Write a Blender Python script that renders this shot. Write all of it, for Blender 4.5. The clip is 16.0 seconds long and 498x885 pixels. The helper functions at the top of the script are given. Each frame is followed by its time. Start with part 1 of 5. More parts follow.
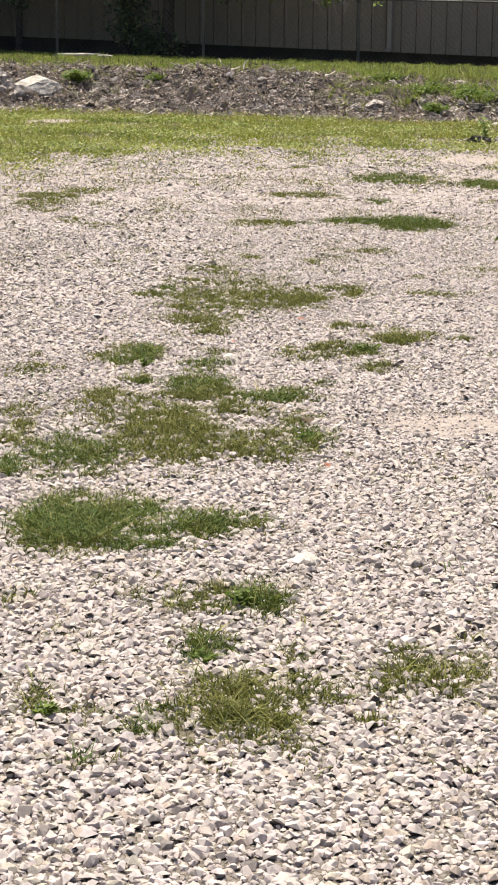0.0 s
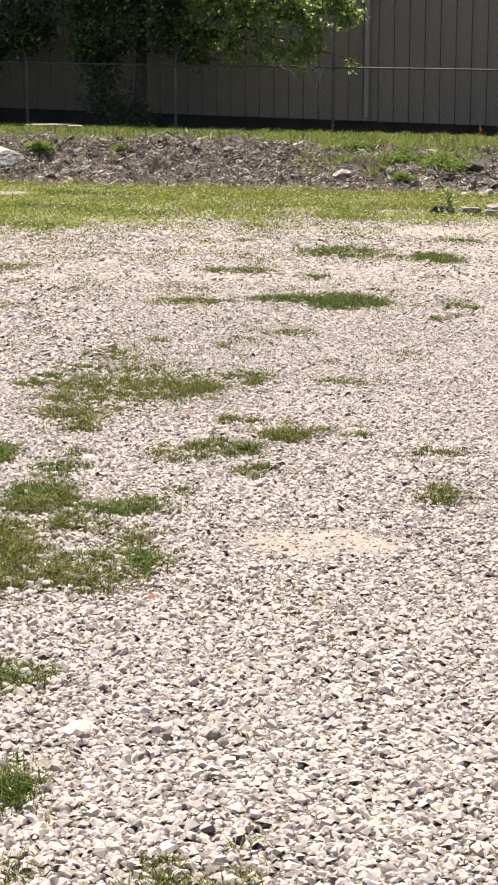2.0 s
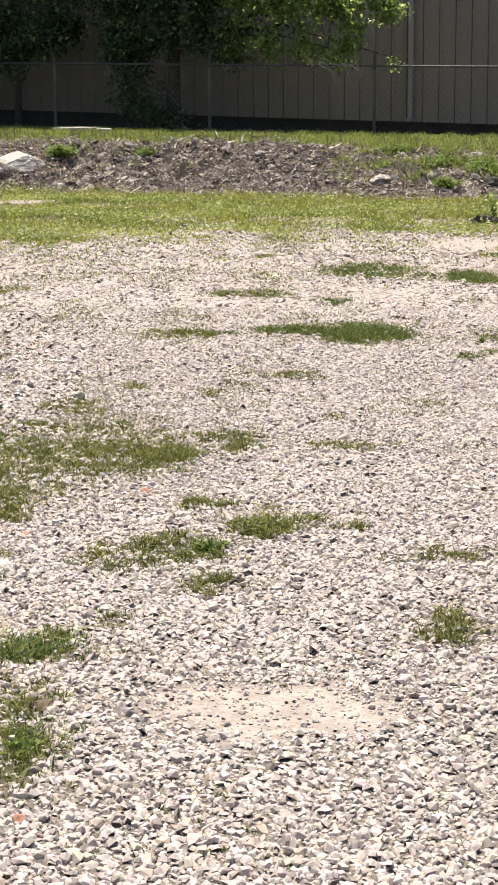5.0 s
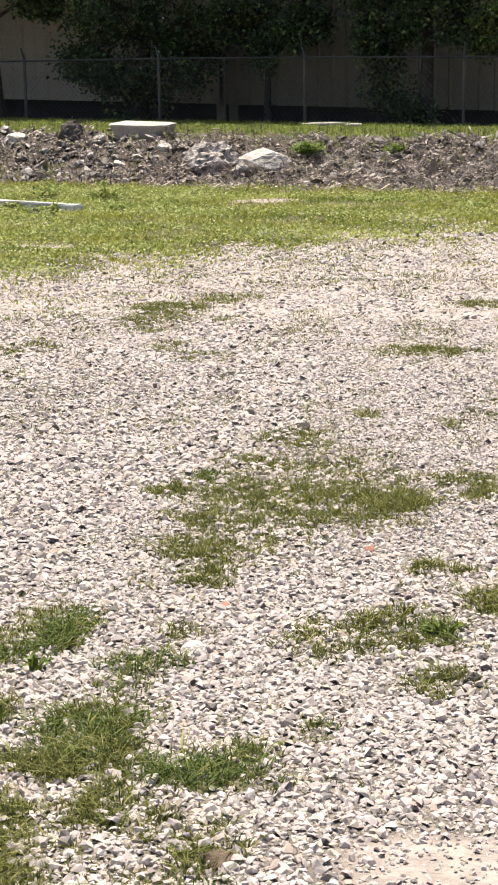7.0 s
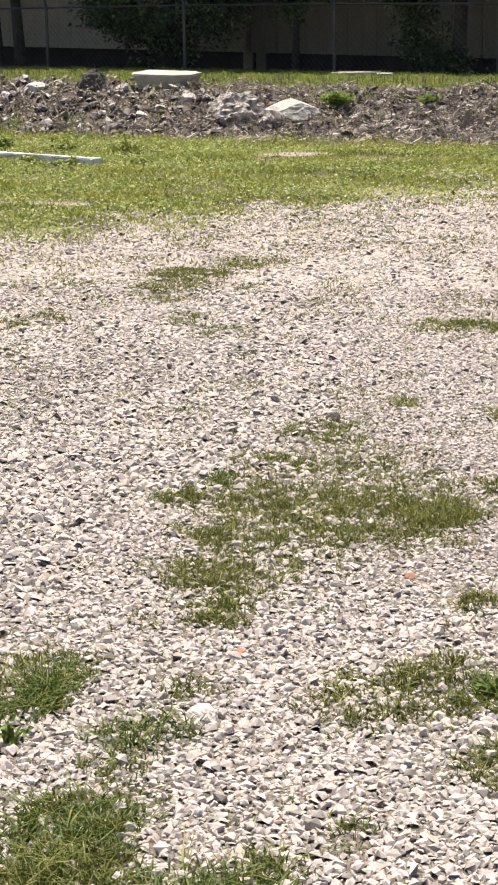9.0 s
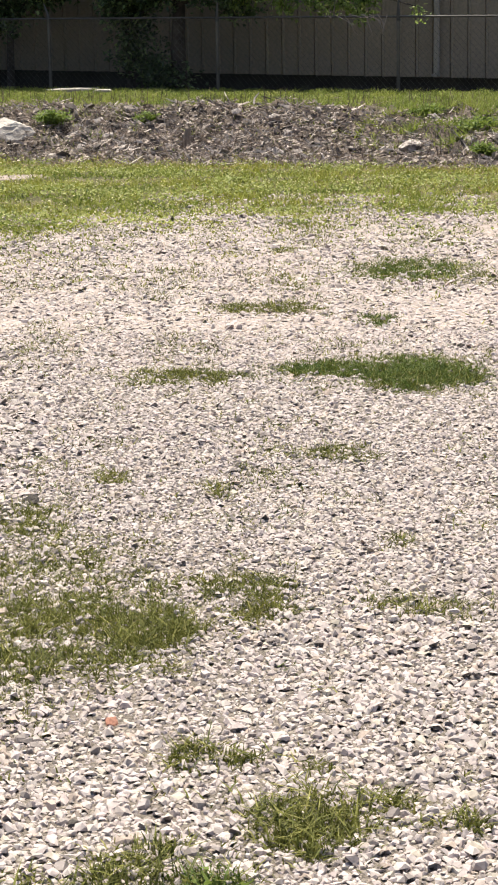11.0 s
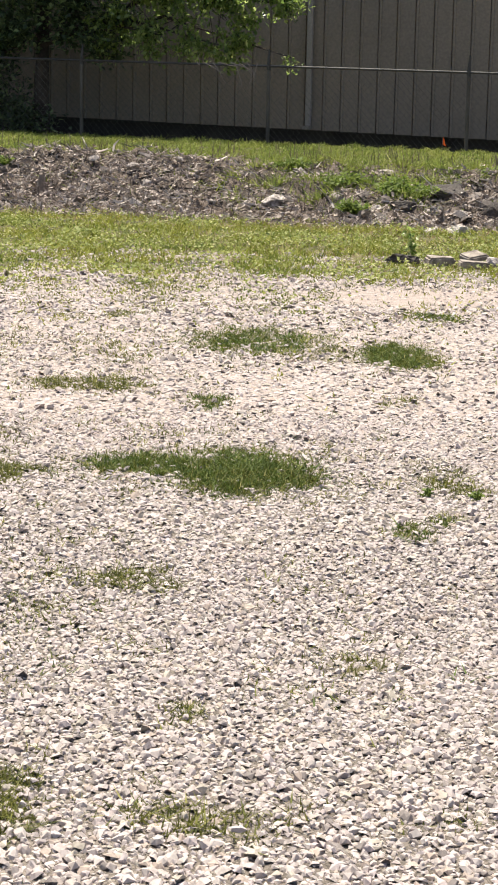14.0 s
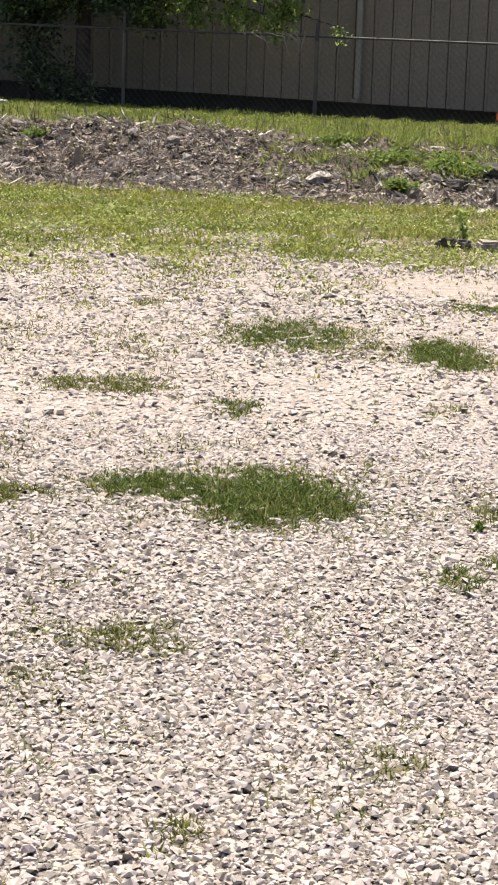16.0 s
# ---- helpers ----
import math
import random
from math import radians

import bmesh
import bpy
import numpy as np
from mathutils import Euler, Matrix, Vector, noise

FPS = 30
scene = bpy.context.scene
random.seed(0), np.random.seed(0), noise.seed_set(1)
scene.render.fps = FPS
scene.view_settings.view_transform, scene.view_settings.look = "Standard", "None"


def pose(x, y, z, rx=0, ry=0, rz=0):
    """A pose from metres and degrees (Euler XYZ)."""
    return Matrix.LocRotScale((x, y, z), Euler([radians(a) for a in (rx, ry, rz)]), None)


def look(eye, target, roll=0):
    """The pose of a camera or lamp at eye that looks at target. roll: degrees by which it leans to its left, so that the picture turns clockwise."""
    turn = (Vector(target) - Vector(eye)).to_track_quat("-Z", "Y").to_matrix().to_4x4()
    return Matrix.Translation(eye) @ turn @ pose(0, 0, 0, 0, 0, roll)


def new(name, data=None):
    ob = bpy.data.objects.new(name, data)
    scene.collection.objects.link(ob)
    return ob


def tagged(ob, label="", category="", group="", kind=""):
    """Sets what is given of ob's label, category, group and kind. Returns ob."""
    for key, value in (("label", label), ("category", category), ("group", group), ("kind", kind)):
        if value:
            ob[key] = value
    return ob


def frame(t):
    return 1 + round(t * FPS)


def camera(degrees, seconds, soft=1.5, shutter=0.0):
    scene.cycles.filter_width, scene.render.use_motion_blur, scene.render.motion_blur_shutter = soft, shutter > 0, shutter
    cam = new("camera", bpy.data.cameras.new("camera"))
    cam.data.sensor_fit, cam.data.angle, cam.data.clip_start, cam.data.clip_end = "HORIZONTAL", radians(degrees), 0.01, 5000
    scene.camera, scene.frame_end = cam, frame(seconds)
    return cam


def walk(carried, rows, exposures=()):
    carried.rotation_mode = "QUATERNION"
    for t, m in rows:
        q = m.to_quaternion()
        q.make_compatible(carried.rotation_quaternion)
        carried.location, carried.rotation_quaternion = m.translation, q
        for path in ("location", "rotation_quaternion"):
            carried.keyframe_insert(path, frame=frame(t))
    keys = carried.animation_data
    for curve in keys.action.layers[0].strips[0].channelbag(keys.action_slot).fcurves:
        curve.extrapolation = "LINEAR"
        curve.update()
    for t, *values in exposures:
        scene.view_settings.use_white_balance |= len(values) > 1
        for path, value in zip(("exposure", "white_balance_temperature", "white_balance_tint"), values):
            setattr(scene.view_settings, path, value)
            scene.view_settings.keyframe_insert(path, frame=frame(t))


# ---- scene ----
cam = camera(15.09, 16.0, 2.0)

# seconds, x, y, z, turn to the left, tilt, lean
ROWS = [
    (0.0, -0.000, -0.000, 1.528, -1.735, -13.013, 0.505),
    (0.5, 0.183, 0.236, 1.507, -0.237, -12.860, 0.460),
    (1.0, 0.330, 0.448, 1.495, 0.308, -12.546, 0.959),
    (1.5, 0.420, 0.688, 1.504, -0.566, -11.764, 0.604),
    (2.0, 0.593, 0.931, 1.491, -1.553, -10.938, 0.206),
    (2.5, 0.739, 1.110, 1.511, -1.759, -10.212, 0.026),
    (3.0, 0.745, 1.364, 1.512, -1.238, -10.042, -0.167),
    (3.5, 0.757, 1.682, 1.484, -0.075, -10.745, 0.045),
    (4.0, 0.833, 2.034, 1.488, 0.463, -11.290, 0.095),
    (4.2, 0.851, 2.143, 1.485, 0.321, -11.306, -0.033),
    (6.3, 1.046, 3.337, 1.486, 0.451, -10.164, -0.645),
    (6.5, 1.032, 3.416, 1.488, 2.286, -10.347, -0.792),
    (7.0, 0.961, 3.607, 1.473, 7.929, -11.038, -0.794),
    (7.5, 0.931, 3.812, 1.485, 12.013, -11.648, -0.579),
    (8.0, 0.872, 3.991, 1.466, 11.893, -12.049, -0.712),
    (8.5, 0.814, 4.187, 1.492, 10.134, -12.316, -0.948),
    (9.0, 0.862, 4.444, 1.475, 8.792, -12.568, -0.749),
    (9.5, 0.924, 4.656, 1.506, 7.335, -12.747, -0.661),
    (10.0, 0.883, 4.884, 1.506, 5.063, -12.773, -0.951),
    (10.2, 0.862, 4.970, 1.523, 4.078, -12.700, -1.070),
    (12.3, 1.008, 5.912, 1.500, -2.435, -11.952, -0.043),
    (12.5, 1.015, 5.973, 1.498, -2.539, -11.964, 0.122),
    (13.0, 1.104, 6.172, 1.503, -2.298, -11.858, 0.877),
    (13.5, 1.187, 6.335, 1.508, -2.451, -11.415, 1.531),
    (14.0, 1.190, 6.523, 1.507, -3.257, -10.942, 1.130),
    (14.5, 1.172, 6.734, 1.520, -3.372, -10.778, 0.782),
    (15.0, 1.246, 6.966, 1.517, -2.449, -11.120, 1.278),
    (15.5, 1.305, 7.161, 1.517, -1.760, -11.476, 1.755),
    (16.0, 1.298, 7.399, 1.512, -1.848, -11.850, 1.690),
]

walk(cam, [(t, pose(x, y, z, 90 + tilt, 0, turn) @ pose(0, 0, 0, 0, 0, lean))
           for t, x, y, z, turn, tilt, lean in ROWS],
     exposures=[(0.0, 0.74), (1.2, 0.78), (2.5, 0.88), (4.0, 0.88), (7.0, 0.92), (8.5, 0.88), (10.0, 0.80), (12.5, 0.84), (14.0, 0.84), (16.0, 0.82)])

# ---- world, sun ----
SUN_AZ, SUN_EL = -14.0, 71.0          # degrees from +y towards +x, above the horizon
world = bpy.data.worlds.new("sky")
scene.world = world
world.use_nodes = True
wn = world.node_tree.nodes
sky = wn.new("ShaderNodeTexSky")
sky.sky_type, sky.sun_disc = "NISHITA", False
sky.dust_density, sky.ozone_density = 3.0, 0.6
sky.sun_elevation, sky.sun_rotation = radians(SUN_EL), radians(SUN_AZ)
wn["Background"].inputs["Strength"].default_value = 0.09
world.node_tree.links.new(sky.outputs[0], wn["Background"].inputs["Color"])
sun = new("sun", bpy.data.lights.new("sun", "SUN"))
sun.data.energy, sun.data.angle, sun.data.color = 4.9, radians(0.55), (1.0, 0.935, 0.775)
toward_sun = Vector((math.sin(radians(SUN_AZ)) * math.cos(radians(SUN_EL)),
                     math.cos(radians(SUN_AZ)) * math.cos(radians(SUN_EL)), math.sin(radians(SUN_EL))))
sun.matrix_world = look(toward_sun * 60, (0, 0, 0))


# ---- materials ----
def mat(name, base, second, scale=4.0, grain=60.0, rough=0.9, bump=0.3, island=None, island_amount=0.6,
        thin=0.0, metal=0.0, spec=0.3, bump_dist=0.01):
    """Base and second colour mixed by a broad noise, a fine grain over it, and colours drawn by island."""
    m = bpy.data.materials.new(name)
    m.use_nodes = True
    nt = m.node_tree
    n, link = nt.nodes, nt.links.new
    bsdf = n["Principled BSDF"]
    co = n.new("ShaderNodeTexCoord")
    broad = n.new("ShaderNodeTexNoise")
    broad.inputs["Scale"].default_value, broad.inputs["Detail"].default_value = scale, 4
    fine = n.new("ShaderNodeTexNoise")
    fine.inputs["Scale"].default_value, fine.inputs["Detail"].default_value = grain, 3
    for t in (broad, fine):
        link(co.outputs["Object"], t.inputs["Vector"])
    ramp = n.new("ShaderNodeMapRange")
    ramp.inputs["From Min"].default_value, ramp.inputs["From Max"].default_value = 0.36, 0.64
    link(broad.outputs["Fac"], ramp.inputs["Value"])
    mix = n.new("ShaderNodeMix")
    mix.data_type = "RGBA"
    mix.inputs["A"].default_value, mix.inputs["B"].default_value = (*base, 1), (*second, 1)
    link(ramp.outputs["Result"], mix.inputs["Factor"])
    colour = mix.outputs["Result"]
    if island:
        geo = n.new("ShaderNodeNewGeometry")
        cr = n.new("ShaderNodeValToRGB")
        cr.color_ramp.interpolation = "CONSTANT" if len(island) > 6 else "LINEAR"
        el = cr.color_ramp.elements
        while len(el) < len(island):
            el.new(0.5)
        for i, c in enumerate(island):
            el[i].position = i / len(island) if len(island) > 6 else i / max(1, len(island) - 1)
            el[i].color = (*c, 1)
        link(geo.outputs["Random Per Island"], cr.inputs["Fac"])
        mi = n.new("ShaderNodeMix")
        mi.data_type = "RGBA"
        mi.inputs["Factor"].default_value = island_amount
        link(colour, mi.inputs["A"])
        link(cr.outputs["Color"], mi.inputs["B"])
        colour = mi.outputs["Result"]
    g = n.new("ShaderNodeMix")
    g.data_type, g.blend_type = "RGBA", "OVERLAY"
    g.inputs["Factor"].default_value = 0.35
    link(colour, g.inputs["A"])
    link(fine.outputs["Fac"], g.inputs["B"])
    colour = g.outputs["Result"]
    link(colour, bsdf.inputs["Base Color"])
    bsdf.inputs["Roughness"].default_value, bsdf.inputs["Metallic"].default_value = rough, metal
    bsdf.inputs["Specular IOR Level"].default_value = spec
    if bump:
        b = n.new("ShaderNodeBump")
        b.inputs["Strength"].default_value, b.inputs["Distance"].default_value = bump, bump_dist
        link(fine.outputs["Fac"], b.inputs["Height"])
        link(b.outputs["Normal"], bsdf.inputs["Normal"])
    if thin:
        tr = n.new("ShaderNodeBsdfTranslucent")
        link(colour, tr.inputs["Color"])
        ms = n.new("ShaderNodeMixShader")
        ms.inputs["Fac"].default_value = thin
        link(bsdf.outputs[0], ms.inputs[1])
        link(tr.outputs[0], ms.inputs[2])
        link(ms.outputs[0], n["Material Output"].inputs["Surface"])
    return m


STONE_TINTS = [(0.431, 0.373, 0.354), (0.389, 0.333, 0.322), (0.461, 0.405, 0.384), (0.429, 0.361, 0.354), (0.295, 0.257, 0.249),
               (0.447, 0.391, 0.386), (0.417, 0.371, 0.315), (0.435, 0.378, 0.360), (0.176, 0.153, 0.149), (0.405, 0.352, 0.348),
               (0.477, 0.423, 0.403), (0.417, 0.355, 0.329), (0.374, 0.302, 0.261), (0.440, 0.379, 0.384), (0.346, 0.300, 0.296),
               (0.447, 0.398, 0.373)]
M_GRAVEL = mat("crushed_limestone", (0.38, 0.325, 0.290), (0.43, 0.365, 0.32), 0.9, 110, 0.92, 0.3, STONE_TINTS, 0.82, bump_dist=0.002)
M_RUBBLE = mat("rubble", (0.29, 0.255, 0.24), (0.41, 0.37, 0.35), 2.0, 50, 0.95, 0.6,
               [(0.15, 0.125, 0.11), (0.36, 0.315, 0.29), (0.06, 0.05, 0.045), (0.22, 0.185, 0.165), (0.42, 0.37, 0.345),
                (0.10, 0.083, 0.075), (0.27, 0.235, 0.215)], 0.85)
M_LITTER = mat("leaf_litter", (0.21, 0.17, 0.145), (0.34, 0.285, 0.255), 2.0, 50, 0.9, 0,
               [(0.05, 0.039, 0.032), (0.46, 0.385, 0.335), (0.19, 0.148, 0.12), (0.62, 0.535, 0.475)], 0.85, thin=0.15)
M_PALE_ROCK = mat("pale_limestone", (0.62, 0.565, 0.51), (0.34, 0.30, 0.27), 7.0, 40, 0.92, 0.7, bump_dist=0.02)
M_ROUGH_ROCK = mat("old_concrete_lump", (0.50, 0.44, 0.41), (0.13, 0.11, 0.10), 13.0, 35, 0.95, 0.9, bump_dist=0.03)
M_DARK_ROCK = mat("dark_rock", (0.05, 0.044, 0.04), (0.10, 0.086, 0.078), 6.0, 40, 0.95, 0.8, bump_dist=0.02)
M_SLAB = mat("weathered_concrete", (0.42, 0.39, 0.35), (0.30, 0.275, 0.245), 3.0, 70, 0.9, 0.4)
M_BLOCK = mat("grey_block", (0.33, 0.285, 0.25), (0.15, 0.125, 0.108), 11.0, 60, 0.95, 0.5)
M_BEAM = mat("worn_white_paint", (0.62, 0.61, 0.58), (0.36, 0.34, 0.31), 3.5, 45, 0.8, 0.5)
M_TWIG = mat("dead_twig", (0.30, 0.25, 0.222), (0.42, 0.36, 0.325), 2.0, 90, 0.95, 0.2,
             [(0.035, 0.027, 0.022), (0.54, 0.465, 0.42), (0.13, 0.10, 0.083), (0.72, 0.64, 0.58)], 0.92)
M_BARK = mat("bark", (0.035, 0.029, 0.025), (0.065, 0.053, 0.044), 7.0, 45, 0.95, 0.9, bump_dist=0.02)
M_STUMP = mat("grey_stump_wood", (0.20, 0.16, 0.13), (0.28, 0.23, 0.19), 8.0, 60, 0.95, 0.7)
M_LUSH = mat("lush_grass", (0.056, 0.102, 0.016), (0.085, 0.118, 0.020), 0.8, 30, 0.7, 0,
             [(0.020, 0.042, 0.009), (0.105, 0.148, 0.024), (0.048, 0.086, 0.014), (0.25, 0.25, 0.06)], 0.75, thin=0.3)
M_OLIVE = mat("olive_grass", (0.058, 0.074, 0.015), (0.150, 0.152, 0.030), 5.0, 30, 0.75, 0,
              [(0.020, 0.029, 0.008), (0.190, 0.192, 0.038), (0.066, 0.080, 0.017), (0.38, 0.35, 0.12)], 0.7, thin=0.3)
M_TURF = mat("turf_grass", (0.062, 0.128, 0.013), (0.34, 0.325, 0.060), 0.75, 30, 0.75, 0,
             [(0.022, 0.042, 0.008), (0.31, 0.33, 0.048), (0.095, 0.130, 0.017), (0.60, 0.55, 0.20)], 0.6, thin=0.4)
M_BANK = mat("bank_grass", (0.10, 0.155, 0.028), (0.27, 0.285, 0.065), 1.4, 30, 0.75, 0,
             [(0.034, 0.060, 0.012), (0.28, 0.32, 0.070), (0.125, 0.18, 0.030), (0.48, 0.47, 0.19)], 0.6, thin=0.45)
M_STRAW = mat("dry_grass", (0.30, 0.215, 0.115), (0.22, 0.145, 0.085), 1.5, 30, 0.85, 0,
              [(0.13, 0.085, 0.05), (0.42, 0.33, 0.19), (0.24, 0.165, 0.095), (0.52, 0.44, 0.27)], 0.7, thin=0.3)
M_STALK = mat("dry_stalk", (0.10, 0.07, 0.052), (0.16, 0.115, 0.09), 2.0, 60, 0.95, 0,
              [(0.035, 0.025, 0.02), (0.20, 0.15, 0.12), (0.09, 0.065, 0.05)], 0.8)
M_CLOVER = mat("clover_leaf", (0.16, 0.21, 0.045), (0.27, 0.30, 0.075), 1.2, 20, 0.6, 0,
               [(0.06, 0.10, 0.020), (0.40, 0.42, 0.13), (0.20, 0.25, 0.055), (0.56, 0.56, 0.24)], 0.75, thin=0.4)
M_FLOWER = mat("clover_flower", (0.60, 0.57, 0.28), (0.66, 0.62, 0.36), 3.0, 30, 0.8, 0)
# sun highlights are put into the palest leaf tints
M_LEAF = mat("tree_leaf", (0.19, 0.27, 0.072), (0.27, 0.35, 0.105), 1.2, 20, 0.36, 0,
             [(0.03, 0.06, 0.015), (0.30, 0.39, 0.10), (0.10, 0.17, 0.038), (0.58, 0.64, 0.25)], 0.8, thin=0.65, spec=0.6)
# leaf greens lowered for the shade behind the fence; palest tint imitates sun glints
M_SHADED_LEAF = mat("shaded_tree_leaf", (0.036, 0.064, 0.024), (0.062, 0.102, 0.038), 1.0, 20, 0.45, 0,
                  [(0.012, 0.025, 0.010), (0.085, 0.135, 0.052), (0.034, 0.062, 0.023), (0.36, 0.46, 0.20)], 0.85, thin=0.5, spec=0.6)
M_WEED = mat("weed_leaf", (0.095, 0.155, 0.026), (0.16, 0.205, 0.038), 2.0, 20, 0.6, 0,
             [(0.045, 0.085, 0.016), (0.23, 0.29, 0.065), (0.12, 0.185, 0.032)], 0.75, thin=0.45)
M_GALV = mat("weathered_post_steel", (0.13, 0.12, 0.105), (0.09, 0.082, 0.072), 3.0, 60, 0.75, 0.1, spec=0.2)
M_MESH = mat("galvanised_wire", (0.13, 0.122, 0.11), (0.085, 0.08, 0.072), 3.0, 60, 0.5, 0, spec=0.4)
M_RAIL = mat("dull_rail_steel", (0.045, 0.042, 0.039), (0.026, 0.024, 0.022), 2.0, 60, 0.4, 0.1, metal=0.1, spec=0.5)
M_SIDING = mat("taupe_painted_siding", (0.236, 0.199, 0.158), (0.201, 0.170, 0.135), 0.6, 25, 0.75, 0.15)
M_BEIGE = mat("beige_painted_siding", (0.52, 0.445, 0.355), (0.46, 0.39, 0.312), 0.6, 25, 0.75, 0.15)
M_TRIM = mat("grey_trim_paint", (0.30, 0.275, 0.245), (0.26, 0.24, 0.21), 1.0, 40, 0.6, 0.1)
# near-black colour holds the shade under the siding
M_STEM = mat("shaded_foundation", (0.035, 0.033, 0.032), (0.055, 0.05, 0.045), 2.0, 30, 0.95, 0.4)
M_ROOF = mat("brown_metal_roof", (0.16, 0.13, 0.11), (0.12, 0.10, 0.09), 0.8, 20, 0.5, 0.1, metal=0.3)
M_FLAG = mat("orange_plastic_flag", (0.80, 0.16, 0.03), (0.75, 0.13, 0.02), 5.0, 30, 0.6, 0, thin=0.3)
M_WIRE = mat("flag_wire", (0.2, 0.2, 0.2), (0.15, 0.15, 0.15), 5.0, 30, 0.5, 0, metal=0.8)


def ground_material():
    """Pale stone dust, turf soil and brown mulch, mixed by the sheet's own zones and broken by noise."""
    m = bpy.data.materials.new("ground_soil")
    m.use_nodes = True
    nt = m.node_tree
    n, link = nt.nodes, nt.links.new
    co = n.new("ShaderNodeTexCoord")

    def noise_of(scale, detail=5):
        t = n.new("ShaderNodeTexNoise")
        t.inputs["Scale"].default_value, t.inputs["Detail"].default_value = scale, detail
        link(co.outputs["Object"], t.inputs["Vector"])
        return t.outputs["Fac"]

    def mixed(a, b, fac, lo=0.38, hi=0.62):
        r = n.new("ShaderNodeMapRange")
        r.inputs["From Min"].default_value, r.inputs["From Max"].default_value = lo, hi
        link(fac, r.inputs["Value"])
        x = n.new("ShaderNodeMix")
        x.data_type = "RGBA"
        for sock, c in (("A", a), ("B", b)):
            if isinstance(c, tuple):
                x.inputs[sock].default_value = (*c, 1)
            else:
                link(c, x.inputs[sock])
        link(r.outputs["Result"], x.inputs["Factor"])
        return x.outputs["Result"]

    grain = noise_of(45, 6)
    # small packed chips under the loose stones: paler tops, dark seams, all lowered for shade in the gaps
    chips = n.new("ShaderNodeTexVoronoi")
    chips.inputs["Scale"].default_value = 70
    link(co.outputs["Object"], chips.inputs["Vector"])
    seams = n.new("ShaderNodeTexVoronoi")
    seams.feature = "DISTANCE_TO_EDGE"
    seams.inputs["Scale"].default_value = 70
    link(co.outputs["Object"], seams.inputs["Vector"])
    sepc = n.new("ShaderNodeSeparateColor")
    link(chips.outputs["Color"], sepc.inputs["Color"])
    chip = mixed((0.13, 0.11, 0.095), (0.24, 0.205, 0.18), sepc.outputs["Red"], 0.0, 1.0)
    dust = mixed((0.07, 0.059, 0.050), chip, seams.outputs["Distance"], 0.01, 0.10)
    sand = mixed((0.27, 0.225, 0.203), (0.36, 0.300, 0.272), noise_of(14))
    sandy = n.new("ShaderNodeAttribute")
    sandy.attribute_name = "sand"
    dust = mixed(dust, sand, sandy.outputs["Fac"], 0.15, 0.75)
    # past the loose stones the lot is packed crushed stone
    big = n.new("ShaderNodeTexVoronoi")
    big.inputs["Scale"].default_value = 42
    link(co.outputs["Object"], big.inputs["Vector"])
    joints = n.new("ShaderNodeTexVoronoi")
    joints.feature = "DISTANCE_TO_EDGE"
    joints.inputs["Scale"].default_value = 42
    link(co.outputs["Object"], joints.inputs["Vector"])
    sepb = n.new("ShaderNodeSeparateColor")
    link(big.outputs["Color"], sepb.inputs["Color"])
    stone = mixed((0.19, 0.16, 0.145), (0.42, 0.354, 0.322), sepb.outputs["Red"], 0.0, 1.0)
    stone = mixed((0.08, 0.066, 0.058), stone, joints.outputs["Distance"], 0.01, 0.09)
    packed = n.new("ShaderNodeAttribute")
    packed.attribute_name = "packed"
    dust = mixed(dust, stone, packed.outputs["Fac"], 0.2, 0.8)
    soil = mixed(mixed((0.045, 0.046, 0.02), (0.12, 0.105, 0.05), noise_of(2.5)), (0.22, 0.185, 0.11), grain, 0.5, 0.8)
    mulch = mixed(mixed((0.028, 0.022, 0.018), (0.11, 0.086, 0.073), noise_of(5.0)), (0.24, 0.198, 0.172), grain, 0.52, 0.78)
    zone = n.new("ShaderNodeAttribute")
    zone.attribute_name = "zone"
    sep = n.new("ShaderNodeSeparateColor")
    link(zone.outputs["Color"], sep.inputs["Color"])
    # soil behind the fence, its colour lowered to stand in for shade
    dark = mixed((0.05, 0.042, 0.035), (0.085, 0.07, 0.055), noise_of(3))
    c = mixed(dust, soil, sep.outputs["Red"], 0.2, 0.8)
    c = mixed(c, sand, sandy.outputs["Fac"], 0.2, 0.7)
    c = mixed(c, mulch, sep.outputs["Green"], 0.2, 0.8)
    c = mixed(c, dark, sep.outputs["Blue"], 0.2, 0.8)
    b = n.new("ShaderNodeBump")
    b.inputs["Strength"].default_value, b.inputs["Distance"].default_value = 0.8, 0.02
    link(grain, b.inputs["Height"])
    bsdf = n["Principled BSDF"]
    link(c, bsdf.inputs["Base Color"])
    link(b.outputs["Normal"], bsdf.inputs["Normal"])
    bsdf.inputs["Roughness"].default_value, bsdf.inputs["Specular IOR Level"].default_value = 0.95, 0.2
    return m


M_GROUND = ground_material()

# ---- the plan: a fence frame (u along the fence, v away from the camera) and the lie of the land ----
FENCE_A = np.array((3.01, 35.21))
FENCE_TURN = radians(-21.56)
DIR_U = np.array((math.cos(FENCE_TURN), math.sin(FENCE_TURN)))
DIR_V = np.array((-DIR_U[1], DIR_U[0]))


def xy(u, v):
    return FENCE_A + u * DIR_U + v * DIR_V


def uv_of(x, y):
    dx, dy = x - FENCE_A[0], y - FENCE_A[1]
    return dx * DIR_U[0] + dy * DIR_U[1], dx * DIR_V[0] + dy * DIR_V[1]


def smooth(a, b, x):
    t = np.clip((x - a) / (b - a), 0, 1)
    return t * t * (3 - 2 * t)


RNG = np.random.default_rng(7)
WAVES = [(RNG.uniform(-1, 1), RNG.uniform(-1, 1), RNG.uniform(0, 6.28)) for _ in range(24)]


